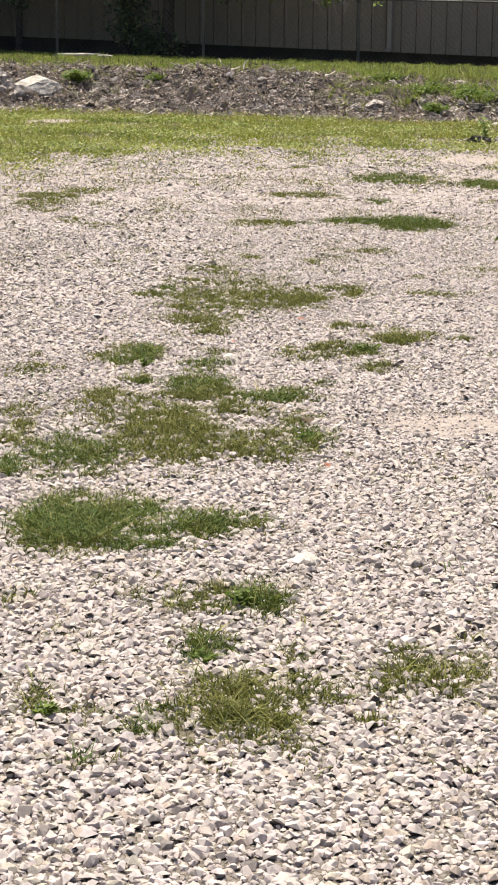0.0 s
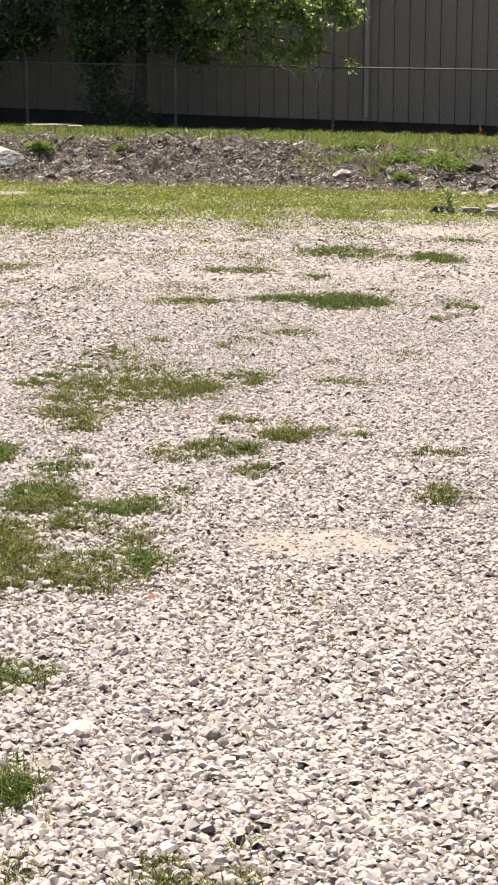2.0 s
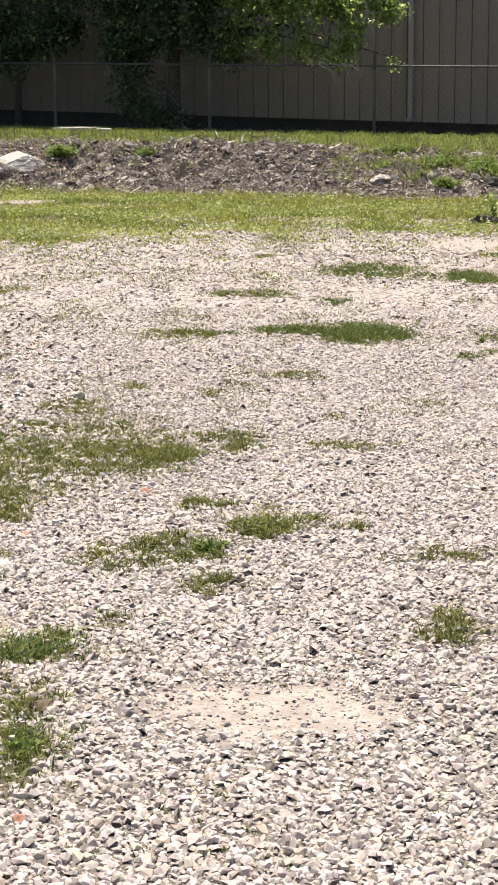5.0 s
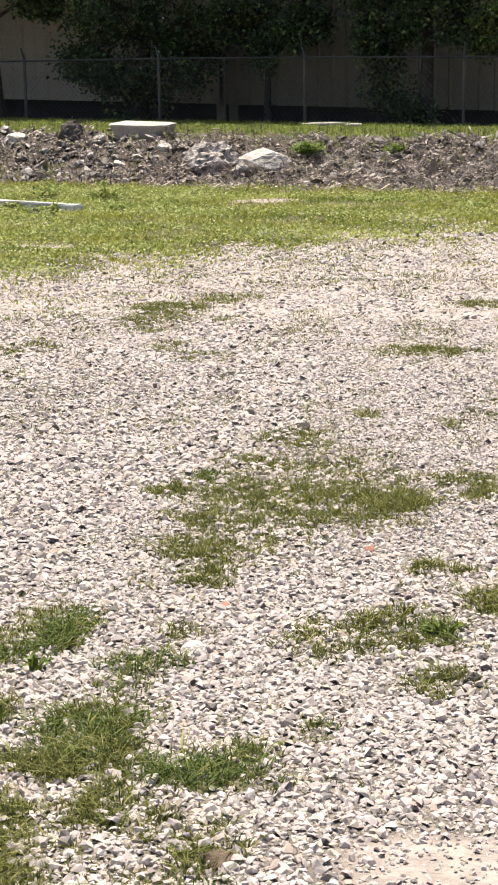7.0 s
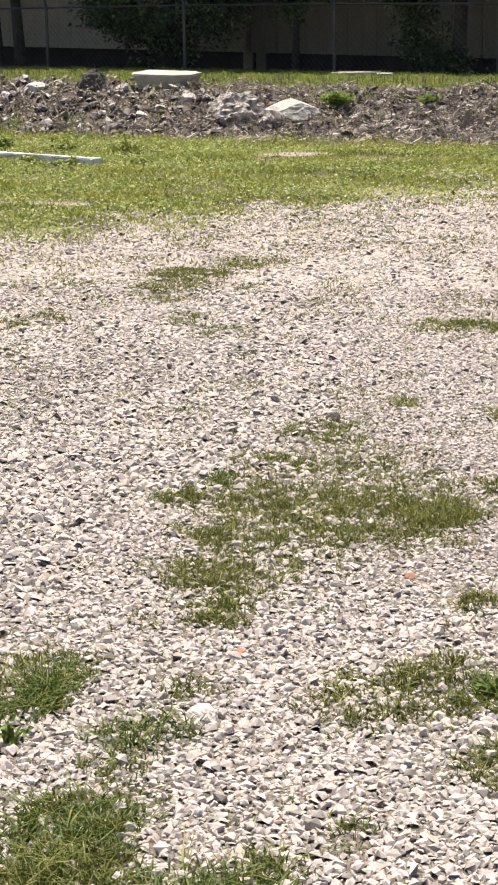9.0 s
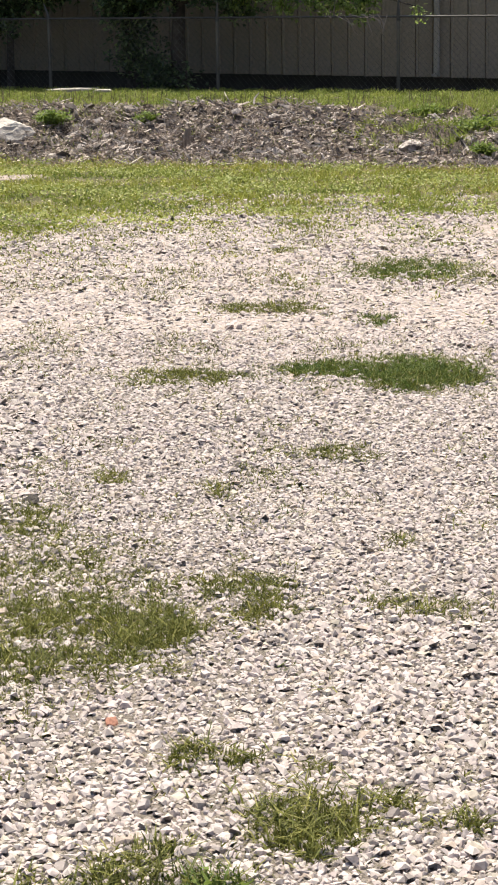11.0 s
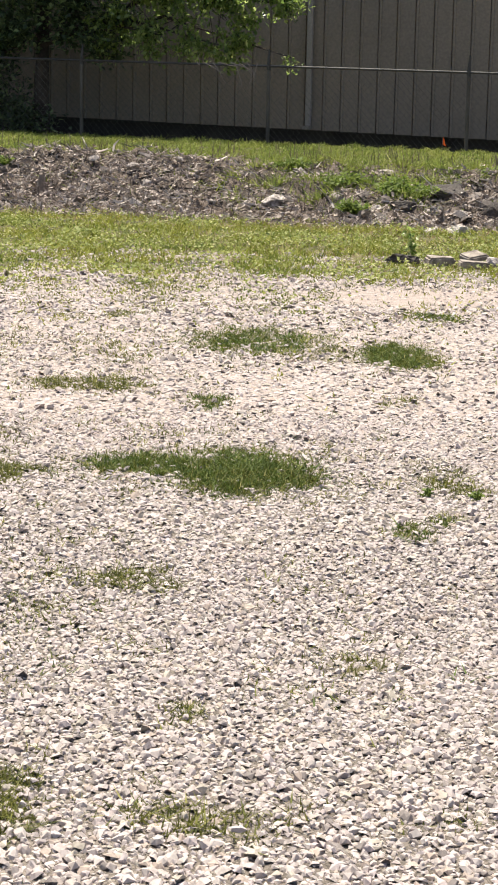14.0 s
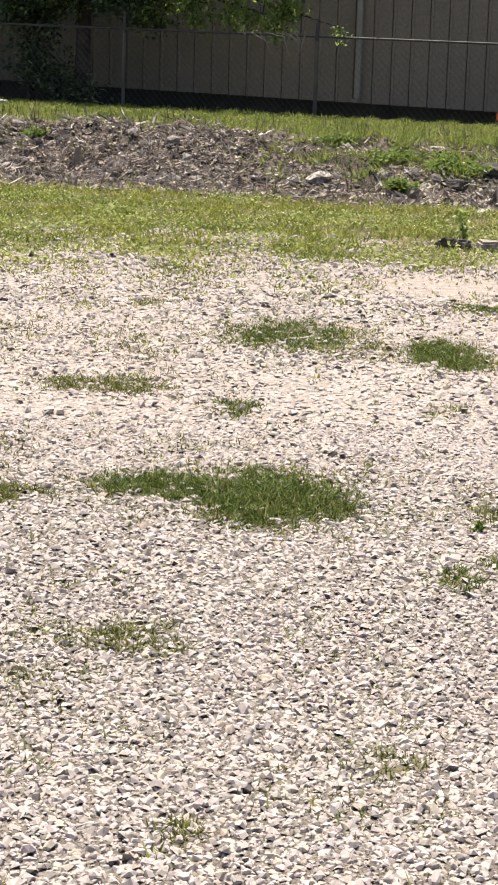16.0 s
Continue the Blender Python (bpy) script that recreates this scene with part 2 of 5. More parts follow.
def waves(x, y, length, first=0, count=8):
    """A smooth uneven field between about -1 and 1, with bumps of about that length."""
    s = 0.0 * x
    for a, b, p in WAVES[first:first + count]:
        k = 6.28 / length / math.hypot(a, b) * (0.6 + 0.8 * abs(a))
        s = s + np.sin((a * x + b * y) * k + p)
    return s / count * 1.6


def bank_foot(x, y, u, v):
    """v, shifted so that the foot of the bank wanders; turf climbs higher where the big rocks lie."""
    return v + 0.55 * waves(x, y, 1.1, 5, 8) - 0.50 * smooth(-4.5, -7.0, u)


def bank_top(u):
    return 0.54 - 0.012 * np.clip(u, -20, 20)


def height(x, y):
    u, v = uv_of(x, y)
    rise = smooth(-8.3, -5.0, v + 0.35 * waves(x, y, 2.2, 0, 8))
    z = bank_top(u) * rise
    z = z + (0.095 * waves(x, y, 0.8, 8, 8) + 0.085 * waves(x, y, 0.33, 0, 10)) * smooth(-8.4, -7.2, v) * (1 - smooth(-5.6, -4.6, v))
    z = z + 0.012 * waves(x, y, 1.6, 16, 8) * (1 - rise)
    z = z - 0.30 * smooth(0.25, 0.9, v)
    return z


def gravel_edge(x):
    """How far the gravel reaches (y) at x."""
    return 21.2 - 4.6 * (1 - smooth(-4.2, 0.6, x)) + 0.25 * waves(x, 0 * x, 1.1, 3, 6)


def tri_mesh(name, verts, faces, material, smooth_shade=False):
    """A mesh from arrays: verts (n, 3) and faces (m, 3) or (m, 4)."""
    me = bpy.data.meshes.new(name)
    k = faces.shape[1]
    me.vertices.add(len(verts))
    me.vertices.foreach_set("co", np.asarray(verts, np.float32).ravel())
    me.loops.add(faces.size)
    me.loops.foreach_set("vertex_index", np.asarray(faces, np.int32).ravel())
    me.polygons.add(len(faces))
    me.polygons.foreach_set("loop_start", np.arange(0, faces.size, k, dtype=np.int32))
    me.polygons.foreach_set("loop_total", np.full(len(faces), k, np.int32))
    me.polygons.foreach_set("use_smooth", np.full(len(faces), smooth_shade))
    me.update(calc_edges=True)
    me.materials.append(material)
    return me


def part(name, bm, material, parent, label=""):
    """Links a bmesh as one mesh object under a thing or a part."""
    me = bpy.data.meshes.new(name)
    bm.to_mesh(me)
    bm.free()
    me.materials.append(material)
    ob = new(name, me)
    ob.parent = parent
    return tagged(ob, label)


# ---- where grass grows in the gravel: x, y, half width, half depth, thickness, sort (0 green, 1 olive, 2 bare soil) ----
PATCHES_A = [
    (0.07, 3.96, 0.13, 0.18, 0.90, 1), (0.27, 4.04, 0.08, 0.07, 0.45, 1), (0.54, 4.13, 0.13, 0.11, 0.60, 1),
    (0.50, 4.26, 0.03, 0.10, 0.35, 1), (0.40, 3.85, 0.04, 0.03, 0.30, 1), (0.68, 4.18, 0.04, 0.31, 0.30, 1),
    (0.19, 3.74, 0.07, 0.08, 0.30, 1), (-0.37, 4.04, 0.02, 0.16, 0.35, 1), (-0.27, 3.92, 0.03, 0.07, 0.30, 1),
    (-0.11, 3.90, 0.02, 0.05, 0.60, 0), (-0.21, 3.62, 0.03, 0.04, 0.50, 0), (0.03, 4.40, 0.05, 0.07, 0.65, 0),
    (0.24, 4.33, 0.05, 0.07, 0.35, 1), (0.16, 4.77, 0.07, 0.10, 0.95, 0), (0.01, 4.74, 0.07, 0.13, 0.55, 1),
]
PATCHES_B = [
    (-0.15, 4.77, 0.03, 0.05, 0.40, 1), (0.07, 4.87, 0.02, 0.10, 0.40, 1), (-0.45, 4.73, 0.05, 0.14, 0.40, 1),
    (-0.26, 4.47, 0.02, 0.07, 0.40, 1), (-0.38, 5.51, 0.14, 0.26, 1.00, 0), (-0.18, 5.62, 0.07, 0.18, 0.60, 0),
    (-0.20, 5.31, 0.12, 0.12, 0.45, 0), (0.06, 5.47, 0.13, 0.13, 0.90, 0), (-0.42, 6.45, 0.14, 0.28, 0.75, 0),
    (-0.28, 7.14, 0.19, 0.31, 0.40, 1), (-0.09, 6.62, 0.20, 0.41, 0.70, 1), (0.02, 7.61, 0.10, 0.15, 0.80, 0),
    (0.28, 6.50, 0.18, 0.28, 0.65, 1), (0.42, 6.69, 0.06, 0.13, 0.80, 0), (0.35, 7.40, 0.15, 0.07, 0.70, 0),
]
PATCHES_C = [
    (0.40, 6.96, 0.06, 0.07, 0.40, 1), (-0.67, 7.13, 0.08, 0.10, 0.60, 1), (-0.65, 6.71, 0.05, 0.16, 0.60, 1),
    (-0.63, 6.25, 0.03, 0.12, 0.60, 0), (0.18, 7.16, 0.10, 0.13, 0.50, 1), (-0.70, 8.00, 0.13, 0.13, 0.55, 1),
    (-0.33, 8.42, 0.09, 0.21, 0.36, 1), (-0.19, 8.38, 0.03, 0.14, 0.45, 0), (0.05, 8.11, 0.09, 0.17, 0.50, 0),
    (-0.21, 7.78, 0.04, 0.09, 0.40, 1), (-0.72, 8.39, 0.05, 0.09, 0.30, 1), (-0.41, 8.34, 0.08, 0.11, 0.40, 1),
    (-0.28, 8.25, 0.04, 0.05, 0.35, 0), (-0.33, 8.11, 0.02, 0.09, 0.50, 0), (-0.23, 8.36, 0.03, 0.15, 0.85, 0),
]
PATCHES_D = [
    (-0.25, 7.69, 0.05, 0.06, 0.70, 0), (-0.35, 7.44, 0.04, 0.05, 0.60, 1), (-0.07, 7.39, 0.06, 0.05, 0.60, 1),
    (0.07, 7.45, 0.09, 0.08, 0.60, 1), (-0.11, 7.01, 0.13, 0.13, 0.60, 1), (-0.03, 7.11, 0.06, 0.05, 0.55, 1),
    (0.56, 7.70, 0.02, 0.05, 0.50, 0), (0.49, 8.40, 0.10, 0.19, 0.35, 1), (0.11, 8.40, 0.05, 0.07, 0.35, 1),
    (-1.47, 10.88, 0.10, 0.28, 0.50, 1), (-2.41, 14.59, 0.12, 0.31, 0.50, 1), (-2.01, 14.97, 0.28, 0.13, 0.40, 1),
    (-1.71, 13.74, 0.21, 0.26, 0.50, 1), (-1.52, 12.73, 0.12, 0.17, 0.45, 1), (-1.86, 13.33, 0.06, 0.12, 0.40, 1),
]
PATCHES_E = [
    (-1.21, 14.89, 0.20, 0.45, 0.60, 1), (-0.92, 16.15, 0.22, 0.31, 0.60, 1), (-0.89, 13.80, 0.08, 0.21, 0.50, 1),
    (-0.64, 13.38, 0.16, 0.24, 0.40, 1), (0.14, 11.22, 0.13, 0.20, 0.50, 1), (0.02, 10.71, 0.09, 0.07, 0.60, 1),
    (0.17, 10.75, 0.33, 0.18, 0.35, 1), (0.10, 10.10, 0.25, 0.27, 0.56, 1), (0.42, 10.19, 0.08, 0.18, 0.50, 1),
    (0.61, 9.95, 0.08, 0.10, 0.90, 1), (0.83, 10.45, 0.16, 0.13, 0.45, 1), (0.33, 11.73, 0.05, 0.10, 0.50, 1),
    (-0.12, 10.44, 0.06, 0.08, 0.65, 0), (-0.24, 10.14, 0.08, 0.09, 0.60, 1), (-0.06, 9.67, 0.07, 0.08, 0.55, 1),
]
PATCHES_F = [
    (-0.02, 9.30, 0.12, 0.09, 0.50, 1), (0.12, 8.98, 0.06, 0.05, 0.65, 1), (0.98, 8.89, 0.10, 0.10, 0.65, 1),
    (0.97, 8.65, 0.02, 0.05, 0.50, 1), (0.79, 8.51, 0.06, 0.08, 0.75, 0), (0.60, 8.52, 0.09, 0.10, 0.35, 1),
    (0.84, 8.09, 0.09, 0.08, 0.35, 1), (0.68, 8.65, 0.04, 0.03, 0.35, 1), (0.71, 9.14, 0.03, 0.03, 0.40, 1),
    (0.79, 9.14, 0.05, 0.04, 0.40, 1), (0.04, 11.18, 0.09, 0.08, 0.45, 1), (0.74, 11.59, 0.04, 0.05, 0.40, 1),
    (-1.21, 15.51, 0.28, 0.23, 0.55, 1), (-0.76, 15.00, 0.05, 0.16, 0.40, 1), (0.52, 13.72, 0.26, 0.10, 0.60, 1),
]
PATCHES_G = [
    (0.85, 16.63, 0.28, 0.21, 0.30, 1), (0.95, 15.83, 0.23, 0.12, 0.60, 1), (1.18, 13.82, 0.23, 0.17, 0.85, 0),
    (1.60, 13.64, 0.26, 0.33, 1.00, 0), (0.64, 13.62, 0.12, 0.14, 0.55, 1), (2.61, 16.88, 0.16, 0.45, 1.00, 0),
    (1.83, 17.47, 0.36, 0.50, 0.70, 0), (2.20, 16.95, 0.23, 0.32, 0.50, 1), (0.91, 15.79, 0.27, 0.23, 0.60, 1),
    (1.49, 15.34, 0.08, 0.21, 0.75, 0), (3.07, 18.65, 0.17, 0.26, 0.65, 0), (1.05, 18.55, 0.12, 0.15, 0.50, 1),
    (2.39, 15.36, 0.11, 0.13, 0.50, 1), (1.11, 20.63, 0.17, 0.24, 0.50, 0), (0.66, 18.42, 0.14, 0.37, 0.35, 1),
]
PATCHES_H = [
    (2.38, 13.51, 0.09, 0.24, 0.60, 1), (2.09, 12.64, 0.08, 0.10, 0.60, 0), (2.24, 12.89, 0.02, 0.09, 0.70, 0),
    (1.11, 12.09, 0.08, 0.07, 0.50, 1), (1.24, 12.09, 0.05, 0.09, 0.35, 1), (1.74, 11.24, 0.08, 0.07, 0.75, 1),
    (1.30, 10.80, 0.04, 0.04, 0.50, 1), (1.34, 10.18, 0.13, 0.08, 0.75, 1), (0.90, 10.17, 0.07, 0.10, 0.50, 1),
    (0.75, 11.49, 0.04, 0.07, 0.40, 1), (1.95, 14.13, 0.05, 0.13, 0.40, 1), (1.81, 10.13, 0.10, 0.06, 0.25, 1),
    (1.47, 7.54, 0.09, 0.11, 0.80, 1), (1.55, 8.37, 0.12, 0.10, 0.60, 1), (0.97, 8.80, 0.09, 0.12, 0.75, 1),
]
PATCHES_I = [
    (0.13, 9.95, 0.26, 0.70, 0.42, 1), (0.02, 9.30, 0.14, 0.40, 0.40, 1), (0.45, 10.05, 0.26, 0.45, 0.42, 1),
    (1.22, 8.85, 0.08, 0.07, 0.50, 1), (0.70, 8.43, 0.16, 0.17, 0.40, 1), (0.80, 8.03, 0.05, 0.07, 0.40, 1),
    (1.16, 12.15, 0.12, 0.15, 0.40, 1), (0.54, 13.62, 0.24, 0.13, 0.60, 1), (0.55, 7.63, 0.03, 0.05, 0.50, 1),
    (0.58, 9.99, 0.13, 0.19, 0.60, 1), (2.30, 13.65, 0.06, 0.21, 0.50, 1),
]
PATCHES = PATCHES_A + PATCHES_B + PATCHES_C + PATCHES_D + PATCHES_E + PATCHES_F + PATCHES_G + PATCHES_H + PATCHES_I
# each tuft's blades reach past its root mat
PATCHES = [(x, y, rx * 1.15 + 0.008, ry * 1.12 + 0.012, dens ** (0.5 if rx * ry < 0.012 else 0.7), sort) for x, y, rx, ry, dens, sort in PATCHES]


SANDY = [(0.98, 6.9, 0.36, 0.24), (3.0, 19.8, 0.8, 0.7), (-1.9, 26.0, 0.55, 0.40), (1.35, 22.5, 0.45, 0.12),
         (-3.6, 20.1, 0.9, 0.22), (-5.2, 22.4, 0.5, 0.35), (0.05, 23.6, 0.25, 0.12)]


def sand_field(x, y):
    f = 0.0 * x
    for cx, cy, rx, ry in SANDY:
        f = np.maximum(f, 1 - smooth(0.3, 1.25, np.sqrt(((x - cx) / rx) ** 2 + ((y - cy) / ry) ** 2) + 0.25 * waves(x, y, 0.3, 3, 8)))
    return f


def patch_field(x, y, sorts=(0, 1), grow=1.0):
    """How grassy the gravel is at x, y: soft ovals broken up by uneven noise."""
    f = 0.0 * x
    wx = x + 0.03 * waves(x, y, 0.30, 0, 8) + 0.025 * waves(x, y, 0.11, 8, 8)
    wy = y + 0.07 * waves(x, y, 0.35, 8, 8) + 0.05 * waves(x, y, 0.13, 0, 8)
    for cx, cy, rx, ry, dens, sort in PATCHES:
        if sort not in sorts:
            continue
        d = np.sqrt(((wx - cx) / rx) ** 2 + ((wy - cy) / ry) ** 2) / grow
        f = np.maximum(f, dens * (1 - smooth(0.45, 1.35, d)))
    broken = 0.55 * waves(x, y * 0.6, 0.17, 4, 10) + 0.65 * waves(x, y * 0.6, 0.075, 12, 10)
    return f * (0.12 + 0.88 * smooth(-0.30, 0.30, 1.15 * broken + 1.3 * (f - 0.38)))


# ---- ground ----
# the stretch of the lot that is loose stones
LOT_Y = (3.0, 6.0, 8.0, 10.2, 13.0, 17.0, 22.0, 24.5)
LOT_LEFT = (-0.75, -0.85, -1.1, -1.9, -3.1, -4.6, -6.4, -7.2)
LOT_RIGHT = (1.5, 1.8, 2.15, 2.55, 3.1, 3.75, 4.7, 5.2)


def in_lane(x, y, spread=0.0):
    return (x > np.interp(y, LOT_Y, LOT_LEFT) - spread) & (x < np.interp(y, LOT_Y, LOT_RIGHT) + spread) & (y > 3.0)


gx = np.concatenate(([-2500, -600, -150, -60, -32, -22], np.arange(-17, 10.01, 0.14), [14, 22, 60, 150, 600, 2500]))
gy = np.concatenate(([-2500, -600, -150, -50, -15, -4], np.arange(1, 46.01, 0.14), [52, 70, 150, 600, 2500]))
GX, GY = np.meshgrid(gx, gy)
fx, fy = GX.ravel(), GY.ravel()
inner = (np.abs(fx) < 35) & (fy > -20) & (fy < 72)
fz = height(np.clip(fx, -35, 35), np.clip(fy, -20, 72))
nx, ny = len(gx), len(gy)
ids = np.arange(nx * ny).reshape(ny, nx)
quads = np.stack([ids[:-1, :-1], ids[:-1, 1:], ids[1:, 1:], ids[1:, :-1]], -1).reshape(-1, 4)
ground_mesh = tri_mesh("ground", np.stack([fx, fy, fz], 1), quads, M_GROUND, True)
fu, fv = uv_of(fx, fy)
near_x = np.clip(fx, -40, 40)
turf = smooth(-1.2, 1.6, fy - gravel_edge(near_x) + 1.0 * waves(near_x, fy * 0.7, 1.0, 2, 8))
PATCH_SPOT = (np.abs(fx) < 8) & (fy > 2) & (fy < 23)
turf[PATCH_SPOT] = np.maximum(turf[PATCH_SPOT], 0.9 * patch_field(fx[PATCH_SPOT], fy[PATCH_SPOT]))
mulch = smooth(-8.5, -7.9, bank_foot(fx, fy, fu, fv)) * (1 - 0.8 * smooth(-5.9, -4.4, fv + 0.5 * waves(fx, fy, 1.3, 9, 8)))
# mask of the shade-coloured ground beyond the fence
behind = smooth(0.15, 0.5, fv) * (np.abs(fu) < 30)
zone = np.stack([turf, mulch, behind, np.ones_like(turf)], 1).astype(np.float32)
fines_on_ground = np.maximum(sand_field(near_x, fy), 0.80 * smooth(12.0, 16.5, fy) * (1 - turf))
ground_mesh.attributes.new("sand", "FLOAT", "POINT").data.foreach_set("value", (fines_on_ground * inner).astype(np.float32))
beside = np.maximum(np.interp(fy, LOT_Y, LOT_LEFT) - fx, fx - np.interp(fy, LOT_Y, LOT_RIGHT))
packed = np.maximum(smooth(-0.05, 0.35, beside), fy < 3.1)
ground_mesh.attributes.new("packed", "FLOAT", "POINT").data.foreach_set("value", packed.astype(np.float32))
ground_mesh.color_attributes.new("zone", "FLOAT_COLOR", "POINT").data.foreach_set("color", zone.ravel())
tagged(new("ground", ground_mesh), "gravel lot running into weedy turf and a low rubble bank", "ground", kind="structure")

# ---- loose stones ----
def stone_shapes(count, points, flat, rng, bedded=False):
    """Angular chips: hulls of an uneven rim, a broken top of a few facets and a keel. Bedded ones lose what lies in the ground."""
    out = []
    for _ in range(count):
        bm = bmesh.new()
        tops = 2 if points < 7 else 3 if points < 9 else 4
        rim = points - tops
        long = rng.uniform(1.0, 1.3)
        spread = rng.uniform(0.35, 0.88)
        for k in range(rim):
            a = 6.283 * (k + rng.uniform(-0.32, 0.32)) / rim
            r = rng.uniform(0.75, 1.2)
            bm.verts.new((math.cos(a) * r * long, math.sin(a) * r / long, rng.uniform(-0.45, 0.25) * flat))
        a0 = rng.uniform(0, 6.283)
        for k in range(tops):
            a = a0 + 6.283 / tops * k + rng.uniform(-0.5, 0.5)
            r = spread * rng.uniform(0.75, 1.1)
            bm.verts.new((math.cos(a) * r * long, math.sin(a) * r / long, rng.uniform(0.62, 1.0) * flat))
        res = bmesh.ops.convex_hull(bm, input=bm.verts)
        bmesh.ops.delete(bm, geom=[g for g in res["geom_interior"] if isinstance(g, bmesh.types.BMVert)], context="VERTS")
        bmesh.ops.triangulate(bm, faces=bm.faces)
        bmesh.ops.recalc_face_normals(bm, faces=bm.faces)
        under = -0.6 if bedded else -0.9
        bmesh.ops.delete(bm, geom=[f for f in bm.faces if f.normal.z < under], context="FACES")
        bm.verts.index_update()
        out.append((np.array([v.co[:] for v in bm.verts]), np.array([[v.index for v in f.verts] for f in bm.faces])))
        bm.free()
    return out


def turned(n, tilt, rng):
    """n rotation matrices: any heading, a lean of about tilt radians."""
    a, b, c = rng.uniform(0, 6.283, n), rng.normal(0, tilt, n), rng.normal(0, tilt, n)
    ca, sa, cb, sb, cc, sc = np.cos(a), np.sin(a), np.cos(b), np.sin(b), np.cos(c), np.sin(c)
    o, i = np.zeros(n), np.ones(n)
    rz = np.stack([ca, -sa, o, sa, ca, o, o, o, i], 1).reshape(n, 3, 3)
    rx = np.stack([i, o, o, o, cb, -sb, o, sb, cb], 1).reshape(n, 3, 3)
    ry = np.stack([cc, o, sc, o, i, o, -sc, o, cc], 1).reshape(n, 3, 3)
    return rx @ ry @ rz


def scatter(name, shapes, pos, size, tilt, material, rng):
    vs, fs, base = [], [], 0
    which = rng.integers(0, len(shapes), len(pos))
    for k, (v, f) in enumerate(shapes):
        sel = np.nonzero(which == k)[0]
        if not len(sel):
            continue
        r = turned(len(sel), tilt, rng)
        s = size[sel][:, None] * rng.uniform(0.8, 1.2, (len(sel), 3))
        pts = np.einsum("nij,nkj->nki", r, v[None] * s[:, None, :]) + pos[sel][:, None, :]
        vs.append(pts.reshape(-1, 3))
        fs.append((f[None] + (np.arange(len(sel)) * len(v))[:, None, None] + base).reshape(-1, 3))
        base += len(sel) * len(v)
    return tri_mesh(name, np.concatenate(vs), np.concatenate(fs), material)


def jittered(x0, x1, y0, y1, cell, rng):
    xs, ys = np.meshgrid(np.arange(x0, x1, cell), np.arange(y0, y1, cell))
    return (xs + rng.uniform(-0.5, 0.5, xs.shape) * cell * 1.1).ravel(), (ys + rng.uniform(-0.5, 0.5, ys.shape) * cell * 1.1).ravel()


rng = np.random.default_rng(11)
px, py, ps = [], [], []
# stretches of the lot: x and y from and to, spacing, mean half size
for x0, x1, y0, y1, cell, half in (
        (-7.2, 5.2, 3.0, 5.2, 0.0154, 0.0113), (-7.2, 5.2, 5.2, 7.0, 0.0150, 0.0109), (-7.2, 5.2, 7.0, 8.6, 0.0148, 0.0106),
        (-0.4, 5.2, 8.6, 10.2, 0.0150, 0.0107), (-7.2, -0.4, 8.6, 10.2, 0.0195, 0.0136),
        (0.1, 5.2, 10.2, 12.5, 0.0142, 0.0101), (-7.2, 0.1, 10.2, 12.5, 0.0205, 0.0140),
        (0.0, 5.2, 12.5, 15.0, 0.0178, 0.0123), (-7.2, 0.0, 12.5, 15.0, 0.0230, 0.0155),
        (-7.2, 5.2, 15.0, 18.5, 0.0240, 0.0158), (-7.2, 5.2, 18.5, 24.2, 0.0290, 0.0185)):
    x, y = jittered(x0, x1, y0, y1, cell, rng)
    lane = in_lane(x, y, 0.55 * rng.random(len(x)) ** 2)
    x, y = x[lane], y[lane]
    px.append(x), py.append(y), ps.append(half * 0.89 * np.exp(rng.normal(0.0, 0.36, len(x)).clip(-0.8, 0.6)))
x, y = jittered(-11, 8, -3, 22, 0.11, rng)
out = ~in_lane(x, y)
px.append(x[out]), py.append(y[out]), ps.append(0.015 * np.exp(rng.normal(0, 0.35, out.sum())))
px, py, ps = np.concatenate(px), np.concatenate(py), np.concatenate(ps)
grassy = np.maximum(patch_field(px, py, (0,)), 0.78 * patch_field(px, py, (1,)))
edge = py - gravel_edge(px) + 1.0 * waves(px, py * 0.7, 1.0, 2, 8)
fines = np.maximum(0.5 * smooth(0.25, 0.6, waves(px, py, 2.6, 6, 8)), sand_field(px, py))
keep = (rng.random(len(px)) > np.minimum(0.93, 0.98 * grassy)) & (rng.random(len(px)) > smooth(-1.0, 2.8, edge)) & (rng.random(len(px)) > 0.15 * fines + 0.35 * sand_field(px, py))
px, py, ps = px[keep], py[keep], ps[keep] * (1 - 0.25 * fines[keep]) * (1 - 0.25 * sand_field(px[keep], py[keep]))
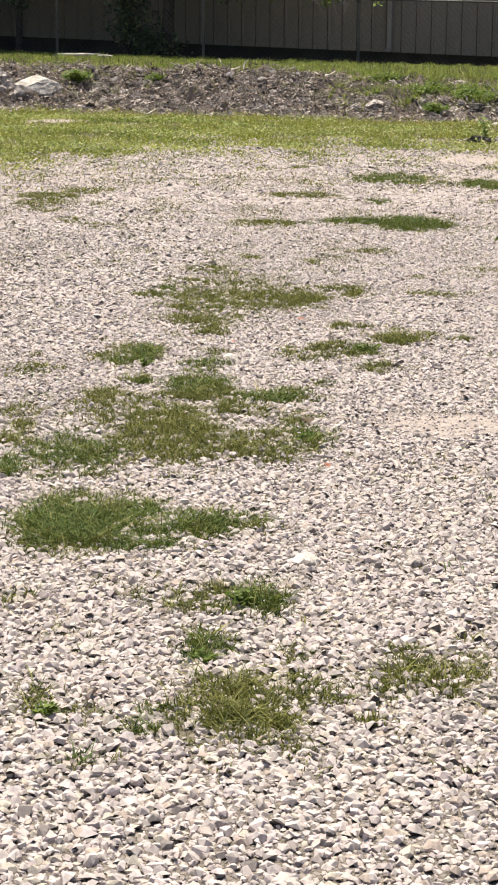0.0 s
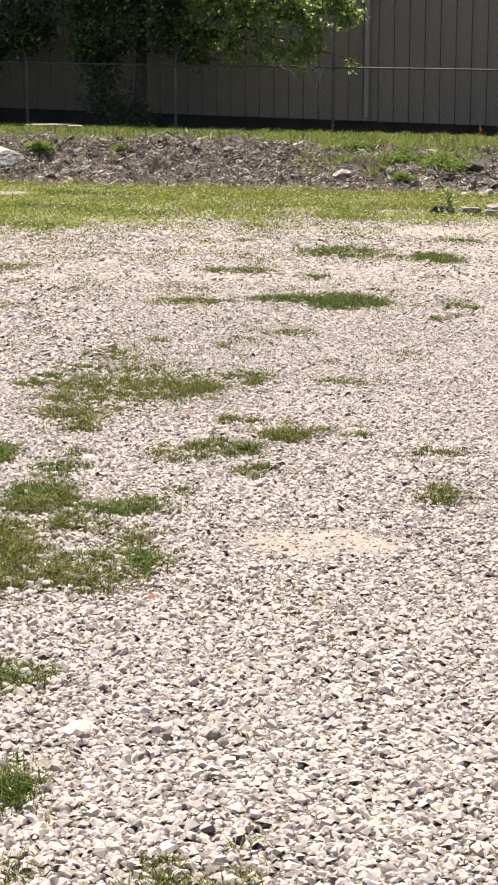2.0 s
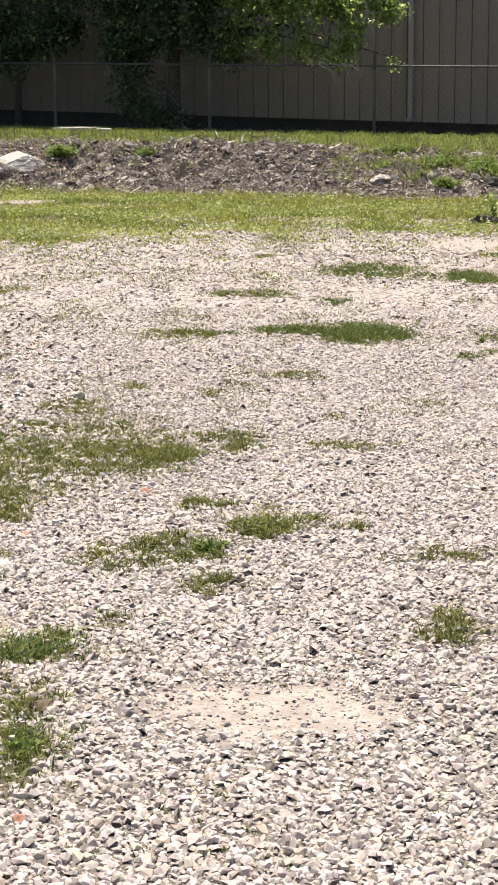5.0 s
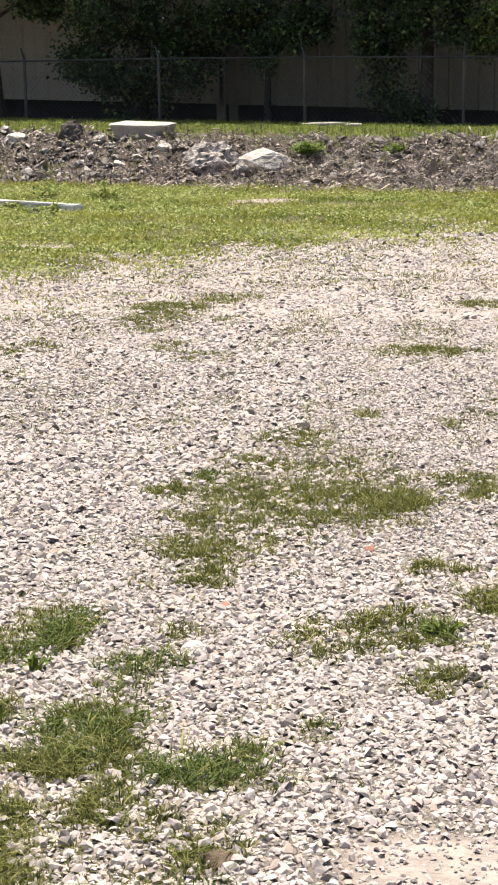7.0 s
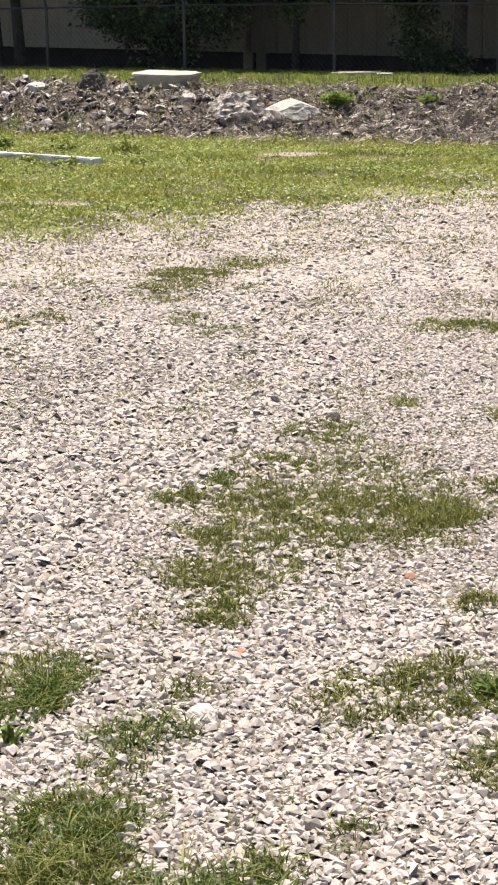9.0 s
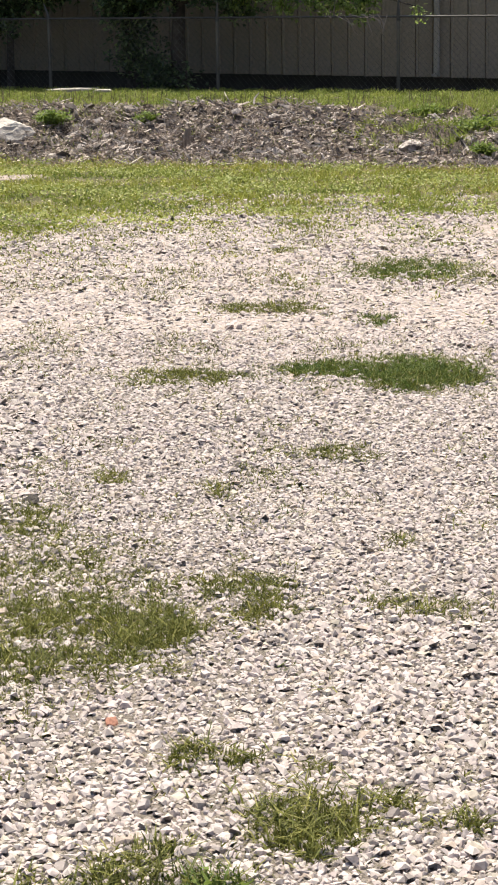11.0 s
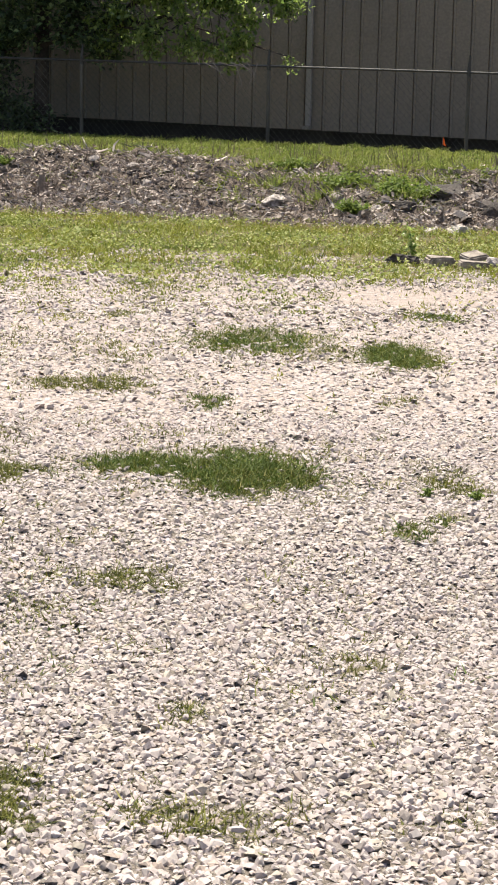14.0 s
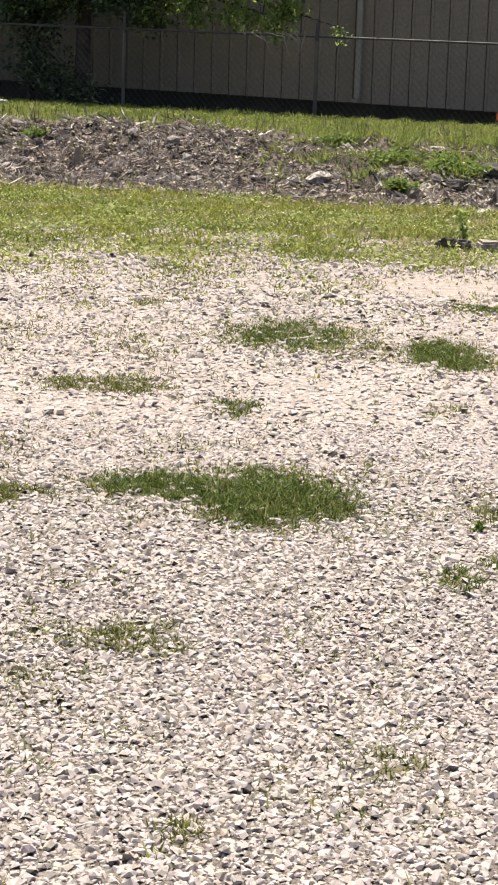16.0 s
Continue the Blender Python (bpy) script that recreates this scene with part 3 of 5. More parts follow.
# most chips lie bedded in the fines, some stand proud of them
proud = rng.random(len(px)) < 0.26 - 0.10 * smooth(11.0, 15.0, py) + 0.14 * waves(px, py, 1.3, 9, 8) + 0.20 * (1 - smooth(5.0, 9.0, py))
pos = np.stack([px, py, height(px, py) + ps * np.where(proud, rng.uniform(0.0, 0.45, len(ps)), rng.uniform(-0.25, 0.15, len(ps)))], 1)
first_lot, near_lot, far_lot = py < 6.2, (py >= 6.2) & (py < 12.5), py > 15.0
back_lot = py >= 12.5
for sel, points, flat, lean, label in (
        (first_lot & ~proud, 9, 0.64, 0.28, "pale crushed limestone chips where the lot begins"),
        (near_lot & ~proud, 7, 0.62, 0.28, "pale crushed limestone chips bedded in the lot"),
        (~back_lot & proud, 9, 0.74, 0.46, "pale angular limestone stones loose on the lot"),
        (back_lot & ~far_lot & ~proud, 7, 0.48, 0.24, "pale crushed limestone chips farther down the lot"),
        (far_lot & ~proud, 6, 0.34, 0.17, "pale crushed limestone chips towards the turf"),
        (back_lot & proud, 7, 0.60, 0.42, "pale limestone stones loose towards the turf")):
    tagged(new("gravel", scatter("gravel", stone_shapes(22, points, flat, rng, lean < 0.4), pos[sel], ps[sel], lean, M_GRAVEL, rng)),
           label, "gravel", kind="stuff")


# ---- grass ----
def blades(name, pos, tall, wide, lean, material, rng, fine=True):
    """Grass blades: bent ribbons close by, single slivers far off."""
    n = len(pos)
    a = rng.uniform(0, 6.283, n)
    side = np.stack([np.cos(a), np.sin(a), 0 * a], 1)
    b = rng.uniform(0, 6.283, n)
    bend = np.stack([np.cos(b), np.sin(b), 0 * b], 1) * (np.abs(rng.normal(0, lean, n)) * tall)[:, None]
    up = np.stack([0 * a, 0 * a, tall], 1)
    w = side * (wide / 2)[:, None]
    if fine:
        mid = pos + up * 0.6 + bend * 0.35
        v = np.stack([pos - w, pos + w, mid + w * 0.75, mid - w * 0.75, pos + up * 0.95 + bend], 1)
        f = np.array([[0, 1, 2], [0, 2, 3], [3, 2, 4]])
    else:
        v = np.stack([pos - w, pos + w, pos + up + bend], 1)
        f = np.array([[0, 1, 2]])
    k = v.shape[1]
    return tri_mesh(name, v.reshape(-1, 3), (f[None] + (np.arange(n) * k)[:, None, None]).reshape(-1, 3), material)


rng = np.random.default_rng(23)
for sort, material, label, name in ((0, M_LUSH, "green grass tufts growing through the gravel", "grass_tufts"),
                                    (1, M_OLIVE, "thin olive and straw-coloured grass in the gravel", "sparse_grass")):
    P, T, Wd = [], [], []
    for cx, cy, rx, ry, dens, sw in PATCHES:
        fringe = sort == 1 and sw == 0
        if sw > 1 or (sort == 0 and sw == 1):
            continue
        far = max(1.0, cy / 7.0)
        grow = 1.45 if fringe else 1.15
        # small tufts where the patch is thick, blades round each
        m = int(9 * rx * ry * 2600 / far ** 0.9 * (0.8 if fringe else 1.0)) + 20
        tx, ty = cx + rx * rng.uniform(-1.7, 1.7, m) * grow, cy + ry * rng.uniform(-1.7, 1.7, m) * grow
        f = patch_field(tx, ty, (sw,), grow)
        ok = rng.random(m) < (0.50 if fringe else 0.95 if sort == 0 else 0.80) * f
        tx, ty, f = tx[ok], ty[ok], f[ok]
        if not len(tx):
            continue
        each = 12
        x = np.repeat(tx, each) + rng.normal(0, 0.015 * far ** 0.6, len(tx) * each)
        y = np.repeat(ty, each) + rng.normal(0, 0.018 * far ** 0.6, len(tx) * each)
        th = np.repeat(rng.uniform(0.4, 1.2, len(tx)) * (0.45 + 0.75 * f), each)
        n = len(x)
        tall = (0.031 if sort == 0 else 0.031) * min(1.0, (9.5 / cy) ** 0.3) * th * rng.uniform(0.5, 1.25, n)
        P.append(np.stack([x, y, height(x, y) - 0.002], 1)), T.append(tall)
        Wd.append(np.full(n, 0.0040 * far ** 0.85) * rng.uniform(0.7, 1.3, n))
    # low sprouts between the stones
    m = 500 if sort == 0 else 7500
    each = 12
    ty = rng.uniform(3.5, 21, m)
    tx = rng.uniform(-0.5, 1.4, m) + (ty - 4) * rng.uniform(-0.30, 0.14, m)
    patchy = waves(tx, ty * 0.5, 0.9, 5, 8) + 0.6 * waves(tx, ty * 0.6, 0.3, 11, 8)
    ok = rng.random(m) < (0.10 + 0.90 * smooth(0.0, 0.6, patchy)) * (0.16 + 0.84 * smooth(8.0, 12.0, ty))
    tx, ty = tx[ok], ty[ok]
    x, y = np.repeat(tx, each), np.repeat(ty, each)
    far = np.maximum(1, y / 8)
    n = len(x)
    x, y = x + rng.normal(0, 0.026, n) * far ** 0.7, y + rng.normal(0, 0.034, n) * far ** 0.7
    P.append(np.stack([x, y, height(x, y) + 0.003], 1)), T.append(rng.uniform(0.008, 0.018, n) * far ** 0.5), Wd.append(0.0045 * far ** 0.7)
    P, T, Wd = np.concatenate(P), np.concatenate(T), np.concatenate(Wd)
    close = P[:, 1] < 9.2
    for where, sel in ((label, close), (label + " farther off", ~close)):
        me = blades(name, P[sel], T[sel], Wd[sel], 1.7, material, rng, where == label)
        tagged(new(name, me), where, "grass", kind="stuff")

def slope_green(x, y, u, v):
    """Where the bank's slope has grown over."""
    return (smooth(1.0, 2.2, u) * (1 - 0.9 * smooth(3.9, 4.4, u)) * smooth(-7.6, -6.5, v + 0.5 * waves(x, y, 1.2, 5, 8)) * (1 - smooth(-5.2, -4.4, v))
            * smooth(-0.6, 0.0, waves(x, y, 0.8, 2, 8)))


# the turf strip before the bank, and the grass on the bank's top
n = 330000
x, y = rng.uniform(-11, 7.0, n), rng.uniform(12.5, 31.5, n)
u, v = uv_of(x, y)
e = y - gravel_edge(x) + 1.0 * waves(x, y * 0.7, 1.0, 2, 8)
thick = (0.20 * smooth(-6.0, -1.5, e) + 0.36 * smooth(-2.8, -0.6, e) + 0.55 * smooth(-1.2, 1.2, e)) * (1 - smooth(-8.4, -7.7, bank_foot(x, y, u, v))) * (0.08 + 0.92 * smooth(-0.40, 0.30, waves(x, y * 1.5, 1.3, 1, 8) + 0.8 * waves(x, y * 1.5, 0.38, 6, 8)))
bare = sand_field(x, y)
ok = rng.random(n) < thick * (1 - 0.95 * bare)
x, y = x[ok], y[ok]
tall = 0.046 * (0.18 + 0.82 * smooth(-1.0, 1.2, (y - gravel_edge(x)))) * (0.7 + 0.45 * waves(x, y, 1.7, 4, 8) + 0.55 * waves(x, y, 0.42, 9, 8)).clip(0.1) * rng.uniform(0.5, 1.4, len(x)) + 0.018
me = blades("turf", np.stack([x, y, height(x, y)], 1), tall, np.full(len(x), 0.016) * rng.uniform(0.6, 1.3, len(x)), 1.3, M_TURF, rng, False)
tagged(new("turf", me), "patchy yellow-green turf between gravel and bank", "grass", kind="stuff")

# dry straw among the turf, thickest along the foot of the bank
n = 120000
x, y = rng.uniform(-11, 7, n), rng.uniform(17, 30.5, n)
u, v = uv_of(x, y)
e = y - gravel_edge(x)
thick = (0.75 * smooth(-9.1, -8.3, v + 0.5 * waves(x, y, 0.9, 7, 8)) + 0.30 * smooth(-0.5, 3.5, x + 0.9 * waves(x, y, 1.6, 3, 8)) * smooth(-0.8, 0.8, e)
         + 0.30 * smooth(0.15, 0.5, waves(x, y * 1.4, 1.2, 8, 8)) * smooth(-0.5, 0.8, e)) * (1 - smooth(-7.9, -7.3, v))
ok = rng.random(n) < thick * (0.35 + 0.65 * smooth(-0.3, 0.3, waves(x, y, 0.5, 0, 8)))
x, y = x[ok], y[ok]
me = blades("dry_grass", np.stack([x, y, height(x, y)], 1), rng.uniform(0.015, 0.055, len(x)), np.full(len(x), 0.014) * rng.uniform(0.6, 1.3, len(x)), 1.4, M_STRAW, rng, False)
tagged(new("dry_grass", me), "dry straw-coloured grass along the foot of the bank", "grass", kind="stuff")

n = 210000
u, v = rng.uniform(-20, 9, n), rng.uniform(-8.0, 0.3, n)
x, y = FENCE_A[0] + u * DIR_U[0] + v * DIR_V[0], FENCE_A[1] + u * DIR_U[1] + v * DIR_V[1]
thick = smooth(-6.1, -4.9, v + 0.9 * waves(x, y, 1.3, 9, 8) + 0.5 * waves(x, y, 0.45, 1, 8)) + 2.2 * slope_green(x, y, u, v) + 0.30 * smooth(-0.9, -2.2, u) * smooth(-4.2, -2.4, u) + 0.35 * smooth(-5.0, -7.0, u) * smooth(-6.4, -7.2, v) + 0.10
ok = rng.random(n) < thick * (0.12 + 0.88 * smooth(-0.3, 0.3, waves(x, y, 0.7, 12, 8) + 0.5 * waves(x, y, 0.25, 3, 8)))
x, y, u, v = x[ok], y[ok], u[ok], v[ok]
tall = 0.040 * rng.uniform(0.4, 1.6, len(x)) * (0.7 + 0.9 * waves(x, y, 0.7, 7, 8)).clip(0.1) + 0.015
tall = tall * (1 + 1.2 * slope_green(x, y, u, v))
me = blades("bank_grass", np.stack([x, y, height(x, y)], 1), tall, np.full(len(x), 0.019) * rng.uniform(0.6, 1.3, len(x)), 1.4, M_BANK, rng, False)
tagged(new("bank_grass", me), "rough sunlit grass along the top of the bank", "grass", kind="stuff")

# clover heads in the turf
n = 9000
x, y = rng.uniform(-9, 6.5, n), rng.uniform(17, 28.5, n)
e = y - gravel_edge(x)
u, v = uv_of(x, y)
ok = (e > 0.2) & (v < -8.2) & (waves(x, y, 1.5, 10, 8) > -0.1)
x, y = x[ok], y[ok]
tagged(new("clover_flowers", scatter("clover_flowers", stone_shapes(3, 7, 0.8, rng), np.stack([x, y, height(x, y) + rng.uniform(0.03, 0.08, len(x))], 1),
                                     rng.uniform(0.005, 0.011, len(x)), 0.5, M_FLOWER, rng)),
       "small cream clover heads dotted over the turf", "flowers", kind="stuff")


# ---- building behind the fence ----
def box(bm, u0, u1, v0, v1, z0, z1):
    """A block in the fence frame, its ends square to it."""
    c = [bm.verts.new((*xy(u, v), z)) for z in (z0, z1) for u, v in ((u0, v0), (u1, v0), (u1, v1), (u0, v1))]
    for f in ((3, 2, 1, 0), (4, 5, 6, 7), (0, 1, 5, 4), (1, 2, 6, 5), (2, 3, 7, 6), (3, 0, 4, 7)):
        bm.faces.new([c[i] for i in f])


def siding_bottom(u):
    return 0.70 - 0.024 * u


def building(name, u0, u1, v0, material, eave):
    """A long metal-sided shed wall: ribbed panels over a foundation coloured for shade, gutter and low roof."""
    shed = new(name)
    shed.matrix_basis = Matrix.Translation((*xy((u0 + u1) / 2, v0), 0))
    inv = shed.matrix_basis.inverted()
    bm = bmesh.new()
    box(bm, u0, u1, v0 + 0.05, v0 + 0.25, siding_bottom(u0) + 0.02, eave + 0.1)
    box(bm, u0, u1, v0 + 5.8, v0 + 6.0, -0.2, eave + 0.1)
    box(bm, u0, u0 + 0.2, v0 + 0.25, v0 + 5.8, -0.2, eave + 0.1)
    box(bm, u1 - 0.2, u1, v0 + 0.25, v0 + 5.8, -0.2, eave + 0.1)
    part("wall", bm, material, shed).matrix_parent_inverse = inv
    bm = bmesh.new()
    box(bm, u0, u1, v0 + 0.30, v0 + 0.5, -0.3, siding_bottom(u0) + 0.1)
    part("foundation", bm, M_STEM, shed, "foundation wall under the siding, coloured near black for shade").matrix_parent_inverse = inv
    u = u0
    while u < u1 - 0.05:
        bm = bmesh.new()
        z0 = siding_bottom(u)
        e = min(u + 0.302, u1)
        # flat pan with a narrow raised rib at one edge and a shadow gap
        pts = ((u + 0.007, 0.034), (u + 0.014, 0.004), (u + 0.045, 0.004), (u + 0.056, 0.018), (e - 0.008, 0.018), (e - 0.002, 0.034))
        rows = [[bm.verts.new((*xy(a, v0 + b), z)) for a, b in pts] for z in (z0, eave)]
        for i in range(len(pts) - 1):
            bm.faces.new((rows[0][i], rows[0][i + 1], rows[1][i + 1], rows[1][i]))
        part("siding_panel", bm, material, shed).matrix_parent_inverse = inv
        u += 0.302
    bm = bmesh.new()
    prof = ((0.03, 0.0), (-0.10, 0.02), (-0.13, 0.14), (-0.12, 0.17), (-0.10, 0.17), (0.03, 0.17))
    ends = [[bm.verts.new((*xy(uu, v0 + a), eave - 0.01 + b)) for a, b in prof] for uu in (u0 - 0.1, u1 + 0.1)]
    for i in range(len(prof)):
        j = (i + 1) % len(prof)
        bm.faces.new((ends[0][i], ends[0][j], ends[1][j], ends[1][i]))
    bm.faces.new(ends[0][::-1]), bm.faces.new(ends[1])
    part("gutter", bm, M_TRIM, shed, "grey painted gutter along the eave").matrix_parent_inverse = inv
    bm = bmesh.new()
    for a, b in (((-0.05, 0.17), (3.0, 0.75)), ((3.0, 0.75), (6.05, 0.17))):
        q = [bm.verts.new((*xy(uu, v0 + p[0]), eave + p[1] + d)) for d in (0, 0.05) for uu, p in
             ((u0 - 0.15, a), (u1 + 0.15, a), (u1 + 0.15, b), (u0 - 0.15, b))]
        for f in ((3, 2, 1, 0), (4, 5, 6, 7), (0, 1, 5, 4), (1, 2, 6, 5), (2, 3, 7, 6), (3, 0, 4, 7)):
            bm.faces.new([q[i] for i in f])
    part("roof", bm, M_ROOF, shed, "low-pitched brown metal roof").matrix_parent_inverse = inv
    return shed, inv


shed, inv = building("metal_shed", -9.25, 12.0, 2.5, M_SIDING, 3.33)
tagged(shed, "long taupe metal-sided shed in shade behind the fence", "building")
for uu in (-0.1, 9.0):
    bm = bmesh.new()
    box(bm, uu - 0.045, uu + 0.045, 2.40, 2.49, siding_bottom(uu) + 0.07, 3.33)
    bmesh.ops.bevel(bm, geom=bm.edges[:], offset=0.012, segments=1, affect="EDGES")
    pipe = part("downspout", bm, M_TRIM, shed, "grey square downspout")
    pipe.matrix_parent_inverse = inv
    bm = bmesh.new()
    box(bm, uu - 0.05, uu + 0.05, 2.30, 2.485, siding_bottom(uu) + 0.02, siding_bottom(uu) + 0.068)
    part("elbow", bm, M_TRIM, pipe)
shed2, inv2 = building("beige_shed", -26.0, -9.45, 2.7, M_BEIGE, 3.5)
tagged(shed2, "beige metal-sided shed behind dark trees", "building")

# ---- chain-link fence ----
RAIL = lambda u: 1.70 - 0.0135 * max(u, -8.0)
fence = tagged(new("chain_link_fence"), "galvanised chain-link fence with a top rail along the bank", "fence")
fence.matrix_basis = Matrix.Translation((*xy(0, 0), 0.5))
FINV = fence.matrix_basis.inverted()


def tube(bm, pts, radii, sides=8):
    """A tapered round bar through the points."""
    rings = []
    for i, p in enumerate(pts):
        p = Vector(p)
        d = (Vector(pts[min(i + 1, len(pts) - 1)]) - Vector(pts[max(i - 1, 0)])).normalized()
        a = d.cross(Vector((0, 0, 1)) if abs(d.z) < 0.9 else Vector((1, 0, 0))).normalized()
        b = d.cross(a)
        rings.append([bm.verts.new(p + (a * math.cos(k * 6.2832 / sides) + b * math.sin(k * 6.2832 / sides)) * radii[i]) for k in range(sides)])
    for r0, r1 in zip(rings, rings[1:]):
        for k in range(sides):
            bm.faces.new((r0[k], r0[(k + 1) % sides], r1[(k + 1) % sides], r1[k]))
    bm.faces.new(rings[0][::-1]), bm.faces.new(rings[-1])


for k in range(-7, 4):
    u = 3.05 * k
    bm = bmesh.new()
    g = float(height(*xy(u, 0)))
    tube(bm, [(*xy(u, 0), g - 0.3), (*xy(u, 0), RAIL(u) - 0.02)], [0.029, 0.029], 10)
    post = part("post", bm, M_GALV, fence)
    post.matrix_parent_inverse = FINV
    bm = bmesh.new()
    lean = (0.0, 0.01, -0.06, 0.02)[k % 4] if k > -2 else -0.075
    tube(bm, [(*xy(u, 0), RAIL(u) - 0.06), (*xy(u, 0), RAIL(u) + 0.03), (*xy(u + lean, 0.0), RAIL(u) + 0.25)], [0.033, 0.030, 0.012], 8)
    part("post_cap_arm", bm, M_RAIL, post, "dark wire arm standing above the rail")
    bm = bmesh.new()
    tube(bm, [(*xy(u, -0.005), RAIL(u)), (*xy(u + 3.05, -0.005), RAIL(u + 3.05))], [0.017, 0.017], 8)
    part("top_rail", bm, M_RAIL, fence).matrix_parent_inverse = FINV
# woven wire: two sets of slanting strands, one thicker to imitate the set catching sun
bm_v, bm_f, count = [], [], 0
for slope in (1, -1):
    for u in np.arange(-22.4, 10.6, 0.1):
        z_top, z_bot = RAIL(u), float(height(*xy(u, -0.03))) + 0.03
        run = (z_top - z_bot) * 0.93
        a, b = Vector((*xy(u, -0.034 - 0.003 * slope), z_top)), Vector((*xy(u + slope * run, -0.034 - 0.003 * slope), z_bot))
        if not (-21.35 <= u + slope * run <= 9.15 and -21.35 <= u <= 9.15):
            continue
        d = (b - a).normalized()
        n1 = Vector((DIR_V[0], DIR_V[1], 0))
        n2 = d.cross(n1)
        for p in (a, b):
            for ang in (0, 2.094, 4.189):
                bm_v.append(p + (n1 * math.cos(ang) + n2 * math.sin(ang)) * (0.0025 if slope > 0 else 0.0013))
        for k in range(3):
            bm_f.append((count + k, count + (k + 1) % 3, count + 3 + (k + 1) % 3, count + 3 + k))
        count += 6
wire = new("wire_mesh", tri_mesh("wire_mesh", np.array([v[:] for v in bm_v]), np.array(bm_f), M_MESH))
wire.parent, wire.matrix_parent_inverse = fence, FINV
tagged(wire, "woven diamond wire mesh")


# ---- trees ----
def leaves_mesh(name, centers, size, material, rng, droop=0.3):
    """Folded leaves, two facets each."""
    n = len(centers)
    a, b, c = rng.uniform(0, 6.283, n), rng.normal(droop, 0.5, n), rng.normal(0, 0.6, n)
    f = np.stack([np.cos(a) * np.cos(b), np.sin(a) * np.cos(b), -np.sin(b)], 1)
    s = np.stack([-np.sin(a) * np.cos(c), np.cos(a) * np.cos(c), np.sin(c)], 1)
    up = np.cross(f, s)
    L = (size * rng.uniform(0.6, 1.3, n))[:, None]
    v = np.stack([centers, centers + f * L * 0.45 + s * L * 0.36 + up * L * 0.10, centers + f * L, centers + f * L * 0.45 - s * L * 0.36 + up * L * 0.10], 1)
    fc = np.array([[0, 1, 2], [0, 2, 3]])
    return tri_mesh(name, v.reshape(-1, 3), (fc[None] + (np.arange(n) * 4)[:, None, None]).reshape(-1, 3), material)


